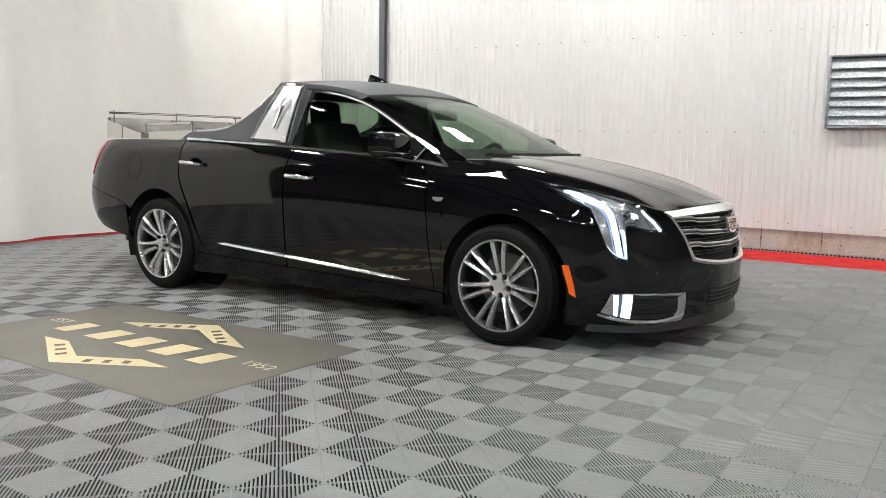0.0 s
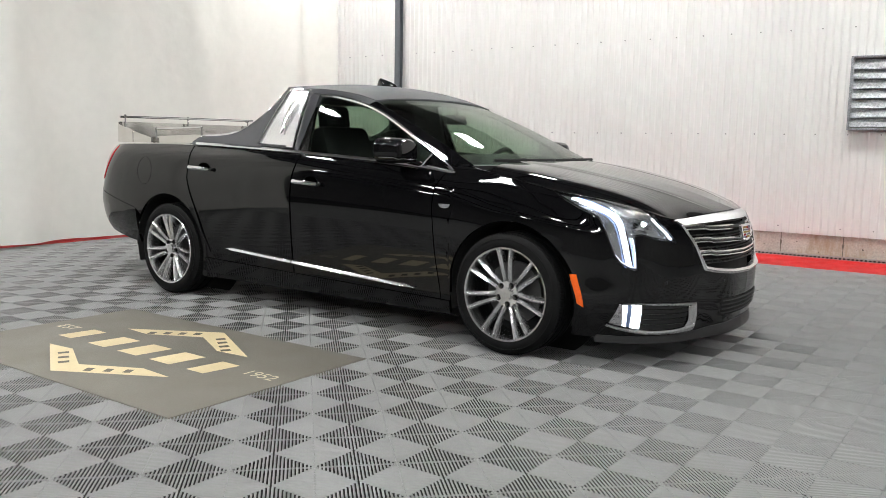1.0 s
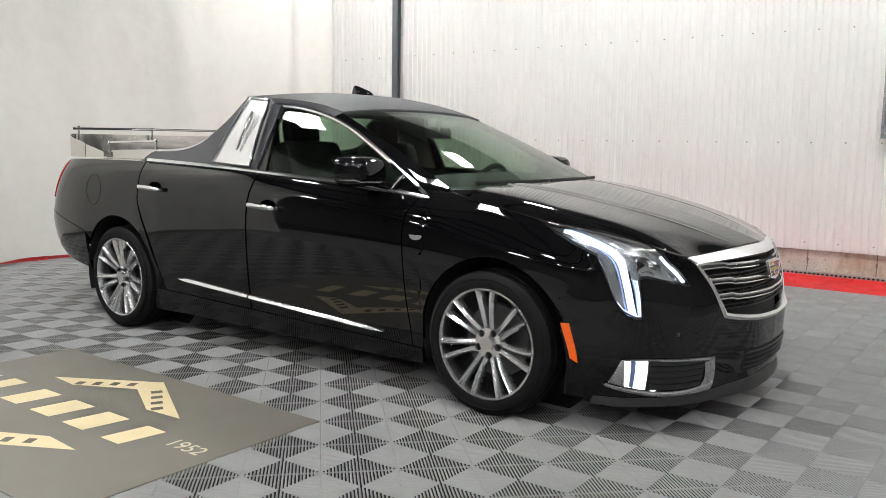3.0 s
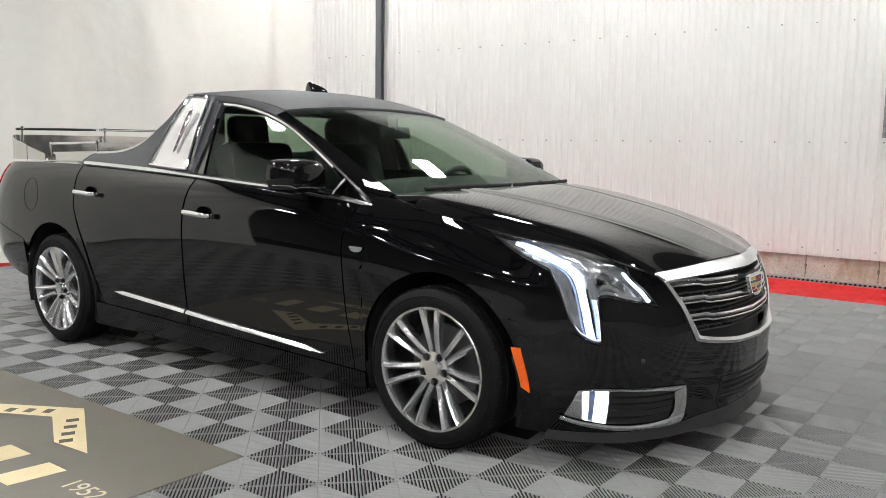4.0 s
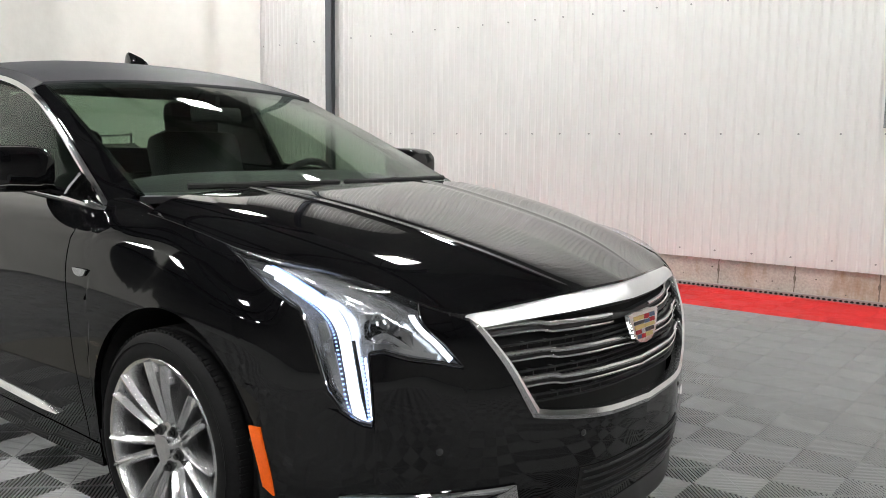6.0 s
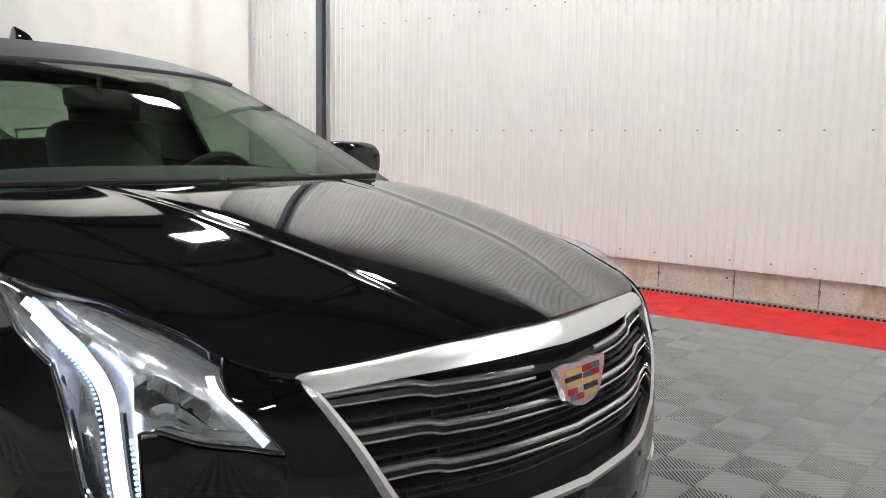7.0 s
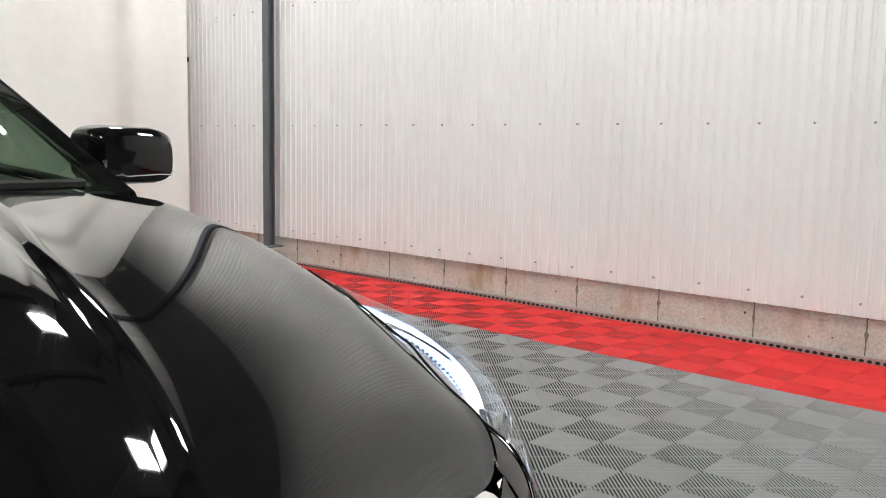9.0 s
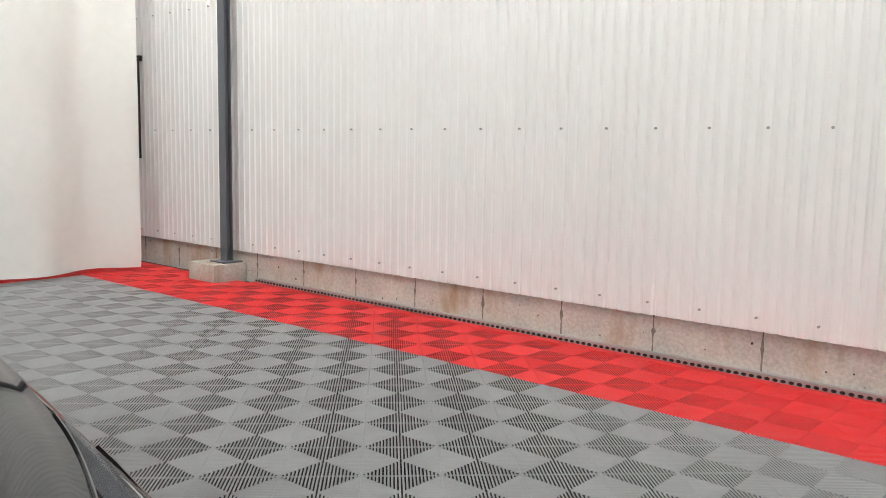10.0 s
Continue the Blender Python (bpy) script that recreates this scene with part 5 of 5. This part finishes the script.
part("fuel_flap_seam", tube(ring, 0.0016, 5, 1, (0, 1, 0), closed=True), DARK, car)
for side in (-1, 1):
    a_ = [(17.90, 1.050), (18.05, 0.95), (18.25, 0.85), (18.45, 0.79)]
    b_ = [(19.2, 1.050), (19.2, 0.95), (19.2, 0.85), (19.2, 0.79)]
    rows_ = []
    for (s0, z0), (s1, z1) in zip(spline(a_, 12), spline(b_, 12)):
        r = []
        for v in np.linspace(0, 1, 8):
            p = Vector(at(s0 + (s1 - s0) * v, z0 + (z1 - z0) * v))
            d = Vector((-0.5, p.y, 0)).normalized()
            q = p + d * 0.006
            r.append(Vector((q.x, side * q.y, q.z)))
        rows_.append(r)
    part("tail_lamp", thick_sheet(rows_, (0.012, -side * 0.008, 0)), REDLENS, car, "tall red tail lamp")

# door mirrors
for side in (-1, 1):
    mir = empty("door_mirror")
    mir.parent = car
    mir.matrix_local = pose(-0.70, side * 0.932, 1.060)
    f = Matrix.Diagonal((1, side, 1))
    prof = []
    for x, sy, sz, dz in ((0.080, 0.060, 0.034, -0.014), (0.074, 0.088, 0.056, -0.006), (0.055, 0.099, 0.066, 0.0), (0.01, 0.106, 0.071, 0.002), (-0.04, 0.108, 0.073, 0.003), (-0.075, 0.106, 0.072, 0.003)):
        ring = []
        for a in np.linspace(0, 2 * math.pi, 33)[:-1]:
            ca, sa = math.cos(a), math.sin(a)
            y = sy * math.copysign(abs(ca) ** 0.48, ca)
            z = sz * math.copysign(abs(sa) ** 0.52, sa) - 0.10 * max(0, y - 0.05) * (1 if sa < 0 else 0.4) * (-1 if sa < 0 else 1)
            ring.append(f @ Vector((x - 0.12 * max(0, y) * 0.5, y, z + dz)))
        prof.append(ring)
    bm = bmesh.new()
    vs = [[bm.verts.new(p) for p in r] for r in prof]
    for a, b in zip(vs, vs[1:]):
        for i in range(32):
            bm.faces.new((a[i], a[(i + 1) % 32], b[(i + 1) % 32], b[i]))
    bm.faces.new(vs[0])
    part("shell", bm, PAINT, mir, "gloss black mirror shell")
    bm = bmesh.new()
    back = [p * 1.0 + Vector((-0.002, 0, 0)) for p in prof[-1]]
    bm.faces.new([bm.verts.new(Vector((p.x, p.y * 0.97, p.z * 0.97))) for p in back])
    part("mirror_glass", bm, CHROME, mir, "", False)
    line_ = [prof[k][i] for k, i in ((4, 30), (3, 30), (2, 30), (1, 29), (0, 28), (0, 22), (0, 20), (1, 19), (2, 18), (3, 18), (4, 18))]
    part("accent", tube([p * 1.012 for p in line_], 0.0025, 6), SATIN, mir)
    arm = spline([(0.03, -0.055, -0.055), (0.06, -0.090, -0.066), (0.09, -0.115, -0.075)], 8)
    part("arm", tube([f @ Vector(p) for p in arm], 0.022, 10, 0.7), PAINT, mir)
    # small corner triangle with its bright moulding
    tri_ = [Vector((-0.40, 0.806, 0.948)), Vector((-0.61, 0.822, 0.978)), Vector((-0.56, 0.785, 1.052))]
    bm = bmesh.new()
    bm.faces.new([bm.verts.new(f @ (p + Vector((0, 0.004, 0)))) for p in tri_])
    bmesh.ops.solidify(bm, geom=bm.faces[:], thickness=0.006)
    part("corner_panel", bm, GLOSSBLACK, car, "", False)
    part("corner_trim", tube([f @ Vector(p) for p in spline([(-0.545, 0.803, 1.050), (-0.585, 0.822, 1.005), (-0.60, 0.829, 0.978)], 8)], 0.006, 6, 1, (0, side, 0)), CHROME, car)

# cowl, wipers
rows = [[Vector((x0 + dx, y, z)) for dx, z in ((0.03, 0.986), (-0.02, 0.990), (-0.075, 0.993))] for y, x0 in zip(np.linspace(-0.74, 0.74, 25), [-0.20 - 0.13 * (abs(y) / 0.74) ** 2 for y in np.linspace(-0.74, 0.74, 25)])]
part("cowl", thick_sheet(rows, (0, 0, -0.02)), PLASTIC, car, "black plastic cowl grille")
for y0, y1, piv in ((0.62, -0.02, 0.18), (-0.05, -0.62, -0.5)):
    wp = empty("wiper")
    wp.parent = car
    tagged(wp, "black wiper blade and arm")
    pts = spline([(-0.285 + 0.10 * (1 - (y / 0.75) ** 2) * 1.0, y, 1.016) for y in np.linspace(y0, y1, 6)], 18)
    part("blade", tube(pts, 0.0068, 6, 1.4), DARK, wp)
    ym = y0 + (y1 - y0) * 0.5
    part("arm", tube(spline([(-0.235, piv - 0.1 if piv > 0 else piv, 1.004), (-0.225, (piv + ym) / 2, 1.020), (-0.225, ym, 1.025)], 8), 0.008, 6, 0.6), DARK, wp)

# roof fin
rows = []
for f in np.linspace(0, 1, 12):
    x = 0.085 - 0.17 * f
    h = 0.062 * (f ** 0.75) if f < 0.82 else 0.062 * (1 - ((f - 0.82) / 0.18) ** 2 * 0.9)
    w = 0.030 * math.sin(math.pi * min(0.96, 0.06 + 0.88 * f)) + 0.004
    rows.append([Vector((x, w * k, -0.012 + (h + 0.012) * (1 - abs(k) ** 2.2))) for k in np.linspace(-1, 1, 9)])
bm = bmesh.new()
sheet(bm, rows)
bm.faces.new([bm.verts.new(p) for p in rows[-1]])
fin = part("roof_fin", bm, PAINT, car, "gloss black antenna fin")
fin.location = (-1.545, 0, 1.500)

# cabin
part("dashboard", thick_sheet([[Vector((x, y, z - 0.05 * (abs(y) / 0.72) ** 4)) for x, z in ((-0.30, 0.99), (-0.45, 1.032), (-0.62, 1.045), (-0.74, 1.02), (-0.78, 0.93), (-0.76, 0.80))] for y in np.linspace(-0.72, 0.72, 21)], (0.0, 0, -0.03)), CABIN, car)
part("cabin_floor", boxes([((-1.86, -0.76, 0.30), (-0.40, 0.76, 0.36))]), CABIN, car, "", False)
part("headliner", thick_sheet([[p + Vector((0, 0, -0.036)) for p in r] for r in ROOF_ROWS], (0, 0, -0.004)), CABIN, car)
for side in (-1, 1):
    part("door_lining", boxes([((-1.60, side * 0.79 - 0.015, 0.36), (-0.45, side * 0.79 + 0.015, 0.955))]), CABIN, car, "", False)
    seat = empty("seat")
    seat.parent = car
    seat.matrix_local = pose(-1.30, side * 0.37, 0.36)
    bm = bmesh.new()
    box(bm, (-0.20, -0.24, 0.08), (0.32, 0.24, 0.30), 0.06)
    part("cushion", bm, CABIN, seat)
    bm = bmesh.new()
    r = box(bm, (-0.09, -0.235, 0.0), (0.09, 0.235, 0.62), 0.06)
    bmesh.ops.transform(bm, verts=bm.verts, matrix=pose(-0.20, 0, 0.24, 0, -16, 0))
    part("backrest", bm, CABIN, seat)
    bm = bmesh.new()
    box(bm, (-0.05, -0.125, 0.0), (0.05, 0.125, 0.19), 0.045)
    bmesh.ops.transform(bm, verts=bm.verts, matrix=pose(-0.385, 0, 0.80, 0, -8, 0))
    part("headrest", bm, CABIN, seat)
sw = [Matrix.Translation((-0.86, 0.37, 0.955)) @ Matrix.Rotation(radians(-66), 4, "Y") @ Vector((0.185 * math.cos(a), 0.185 * math.sin(a), 0)) for a in np.linspace(0, 2 * math.pi, 41)[:-1]]
stw = empty("steering_wheel")
stw.parent = car
stw.location.z = -0.05
part("rim", tube(sw, 0.016, 8, 1, (1, 0, 0.4), closed=True), CABIN, stw)
bm = bmesh.new()
box(bm, (-0.02, -0.075, -0.055), (0.02, 0.075, 0.055), 0.015)
bmesh.ops.transform(bm, verts=bm.verts, matrix=pose(-0.85, 0.37, 0.955, 0, 24, 0))
part("boss", bm, CABIN, stw)
for a in (0.2, math.pi - 0.2, -math.pi / 2):
    d = Matrix.Translation((-0.86, 0.37, 0.955)) @ Matrix.Rotation(radians(-66), 4, "Y")
    part("spoke", tube([d @ Vector((0, 0.05 * math.cos(a), 0)), d @ Vector((0.175 * math.sin(a), 0.175 * math.cos(a), 0))], 0.014, 6), CABIN, stw)
bm = bmesh.new()
box(bm, (-0.015, -0.12, -0.033), (0.015, 0.12, 0.033), 0.014)
bmesh.ops.transform(bm, verts=bm.verts, matrix=pose(-0.955, 0, 1.262, 0, -10, 0))
cyl(bm, (-0.945, 0, 1.305), 0.010, 0.06)
part("rear_view_mirror", bm, PLASTIC, car)

# flower bed
part("bed_floor", boxes([((-3.68, -0.70, 1.035), (-1.95, 0.70, 1.052))]), STAINLESS, car, "stainless flower bed floor", False)
part("deck_edge", thick_sheet([[Vector(column(s)[-1]) * 1.0 + Vector((0, 0, 0.001)), Vector((min(column(s)[-1][0] + (0.12 if s > 18.5 else 0), -2.5), column(s)[-1][1] * 0.85, column(s)[-1][2] + 0.002))] for s in np.linspace(s_at(-2.60, 0.85), 22, 40)], (0, 0, -0.02)), STAINLESS, car)
part("deck_edge", thick_sheet([[Vector((p.x, -p.y, p.z)) for p in (Vector(column(s)[-1]) + Vector((0, 0, 0.001)), Vector((min(column(s)[-1][0] + (0.12 if s > 18.5 else 0), -2.5), column(s)[-1][1] * 0.85, column(s)[-1][2] + 0.002)))] for s in np.linspace(s_at(-2.60, 0.85), 22, 40)], (0, 0, -0.02)), STAINLESS, car)
rear = spline([(-3.50, -0.70, 0), (-3.66, -0.695, 0), (-3.735, -0.64, 0), (-3.745, -0.3, 0), (-3.745, 0, 0), (-3.745, 0.3, 0), (-3.735, 0.64, 0), (-3.66, 0.695, 0), (-3.50, 0.70, 0)], 60)
hts = [float(np.interp(i, [0, 4, 14, 45, 55, 59], [1.165, 1.19, 1.235, 1.235, 1.19, 1.165])) for i in range(60)]
part("tail_plate", thick_sheet([[Vector((x, y, 1.075)), Vector((x, y, (1.075 + h) / 2)), Vector((x, y, h))] for (x, y, _), h in zip(rear, hts)], (0.008, 0, 0)), STAINLESS, car, "bright stainless tail plate")
for side in (-1, 1):
    y = side * 0.70
    rows = [[Vector((x, y, 1.075)), Vector((x, y, zt))] for x, zt in ((-3.50, 1.165), (-3.42, 1.146), (-3.34, 1.128), (-3.27, 1.112))]
    part("wing_plate", thick_sheet(rows, (0, -side * 0.006, 0)), STAINLESS, car)
    y = side * 0.665
    rows = [[Vector((x, y, 1.07)), Vector((x, y, zt))] for x, zt in ((-3.30, 1.120), (-3.1, 1.130), (-2.85, 1.136), (-2.68, 1.140), (-2.60, 1.110))]
    part("gallery_plate", thick_sheet(rows, (0, -side * 0.006, 0)), STAINLESS, car, "stainless side gallery plate")
    part("gallery_rail", tube([(x, y, z) for x, z in ((-3.27, 1.165), (-3.24, 1.178), (-3.0, 1.184), (-2.72, 1.190))], 0.008, 8), CHROME, car, "chrome gallery rail")
    for x, z in ((-3.25, 1.178), (-2.72, 1.192)):
        bm = bmesh.new()
        cyl(bm, (x, y, (1.10 + z) / 2), 0.007, z - 1.10, "z", 10)
        bmesh.ops.create_uvsphere(bm, u_segments=12, v_segments=8, radius=0.012, matrix=Matrix.Translation((x, y, z)))
        part("rail_post", bm, CHROME, car)
part("tail_rail", tube(spline([(-3.72, -0.66, 1.272), (-3.715, -0.3, 1.276), (-3.70, 0, 1.278), (-3.69, 0.3, 1.279), (-3.67, 0.66, 1.280)], 20), 0.009, 8), CHROME, car, "chrome tail rail")
for y in (-0.62, -0.02, 0.62):
    bm = bmesh.new()
    cyl(bm, (-3.71 + 0.02 * (y > 0), y, 1.235), 0.0075, 0.09, "z", 10)
    bmesh.ops.create_uvsphere(bm, u_segments=12, v_segments=8, radius=0.014, matrix=Matrix.Translation((-3.71, y, 1.279)))
    part("rail_post", bm, CHROME, car)




# ---- floor tiles ----
def tile_bm(width):
    """A 0.4 m interlocking tile: four quarters of diagonal bars, turned a quarter from one to the next, over cross bars."""
    bm = bmesh.new()
    n, h, q = 22, 0.018, 0.2
    pitch = q * math.sqrt(2) / n
    half = pitch * width
    g = 0.0008

    def bar(pts, top, low, foot=None):
        a = [bm.verts.new((x, y, top)) for x, y in pts]
        b = [bm.verts.new((x, y, low)) for x, y in (foot or pts)]
        bm.faces.new(a)
        for i in range(len(a)):
            bm.faces.new((a[i], b[i], b[(i + 1) % len(a)], a[(i + 1) % len(a)]))

    def clip_line(c):
        # ends of the line x + y = c within the quarter
        lo, hi = g, q - g
        return (max(lo, c - hi), min(hi, c - lo)), (min(hi, c - lo), max(lo, c - hi))

    for qx in (0, 1):
        for qy in (0, 1):
            flip = (qx + qy) % 2
            ox, oy = qx * q - q, qy * q - q

            def put(x, y):
                return (ox + (q - x if flip else x), oy + y)

            for k in range(n):
                c = (k + 0.5) * pitch * math.sqrt(2)
                e = 0.0010
                runs = []
                for d in (pitch * 0.10 * math.sqrt(2), half * math.sqrt(2)):
                    lo_c, hi_c = max(c - d, 2 * g + 1e-4), min(c + d, 2 * (q - g) - 1e-4)
                    a0, a1 = clip_line(lo_c)
                    b0, b1 = clip_line(hi_c)
                    am, bm_ = lo_c / 2, hi_c / 2
                    runs.append(([put(*a0), put(am - e, am + e), put(bm_ - e, bm_ + e), put(*b0)],
                                 [put(am + e, am - e), put(*a1), put(*b1), put(bm_ + e, bm_ - e)]))
                for top_run, foot_run in zip(*runs):
                    bar(top_run, 0.0, -0.0038, foot_run)
            w = 0.0016
            bar([put(g + w, g), put(q - g, q - g - w), put(q - g - w, q - g), put(g, g + w)], -0.0012, -0.006)
    return bm


def tile_mesh(name, mat, width):
    bm = tile_bm(width)
    bmesh.ops.recalc_face_normals(bm, faces=bm.faces)
    me = bpy.data.meshes.new(name)
    bm.to_mesh(me)
    bm.free()
    me.materials.append(mat)
    return me


GREY_ME, RED_ME = tile_mesh("tile", GREYTILE, 0.27), tile_mesh("red_tile", REDTILE, 0.32)
near = []
for i in range(-20, 11):
    for j in range(-4, 19):
        cx, cy = 0.4 * i + 0.4, 0.4 * j + 0.4
        if -2.6 < cx < -0.6 and 0.6 < cy < 1.8:
            continue
        red = cy > 7.0 or (cx < -6.2 and cy > 2.6)
        if (abs(cx - 0.4) < 2.3 and 0.0 < cy < 7.9) or (abs(cx + 1.2) < 2.0 and -0.4 < cy < 7.9):
            near.append((cx, cy, red))
near = near[:300]
taken = {(c[0], c[1]) for c in near}
for cx, cy, red in near:
    ob = new("tile", RED_ME if red else GREY_ME)
    ob.parent = floor
    ob.location = (cx, cy, 0)
rest = [(0.4 * i + 0.4, 0.4 * j + 0.4) for i in range(-20, 11) for j in range(-4, 19)]
for nm, me, want in (("far_tiles", GREY_ME, False), ("far_red_tiles", RED_ME, True)):
    spots_ = [(x, y) for x, y in rest if (x, y) not in taken and not (-2.6 < x < -0.6 and 0.6 < y < 1.8) and (y > 7.0 or (x < -6.2 and y > 2.6)) == want]
    n = len(me.vertices)
    co = np.empty(n * 3)
    me.vertices.foreach_get("co", co)
    co = co.reshape(-1, 3)
    polys = [tuple(p.vertices) for p in me.polygons]
    allco = np.concatenate([co + (x, y, 0) for x, y in spots_])
    faces = [tuple(v + k * n for v in p) for k in range(len(spots_)) for p in polys]
    joined = bpy.data.meshes.new(nm)
    joined.from_pydata(allco.tolist(), [], faces)
    joined.materials.append(REDTILE if want else GREYTILE)
    ob = new(nm, joined)
    ob.parent = floor
    tagged(ob, "further ribbed floor tiles", kind="stuff")

# plain outer tiles behind the walk
outer = bmesh.new()
for i in range(-20, 24):
    for j in range(-34, 19):
        if not (-20 <= i <= 10 and j >= -4) and 0.4 * i + 0.4 < 9.6:
            x, y = 0.4 * i + 0.4, 0.4 * j + 0.4
            z = -0.0015
            vs_ = [outer.verts.new((x + a, y + b, z)) for a, b in ((-0.199, -0.199), (0.199, -0.199), (0.199, 0.199), (-0.199, 0.199))]
            lo_ = [outer.verts.new((v.co.x, v.co.y, -0.018)) for v in vs_]
            outer.faces.new(vs_)
            for k in range(4):
                outer.faces.new((vs_[k], lo_[k], lo_[(k + 1) % 4], vs_[(k + 1) % 4]))
me = bpy.data.meshes.new("outer_tiles")
outer.to_mesh(me)
outer.free()
me.materials.append(GREYTILE)
ob = new("outer_tiles", me)
ob.parent = floor
tagged(ob, "further grey floor tiles", kind="stuff")
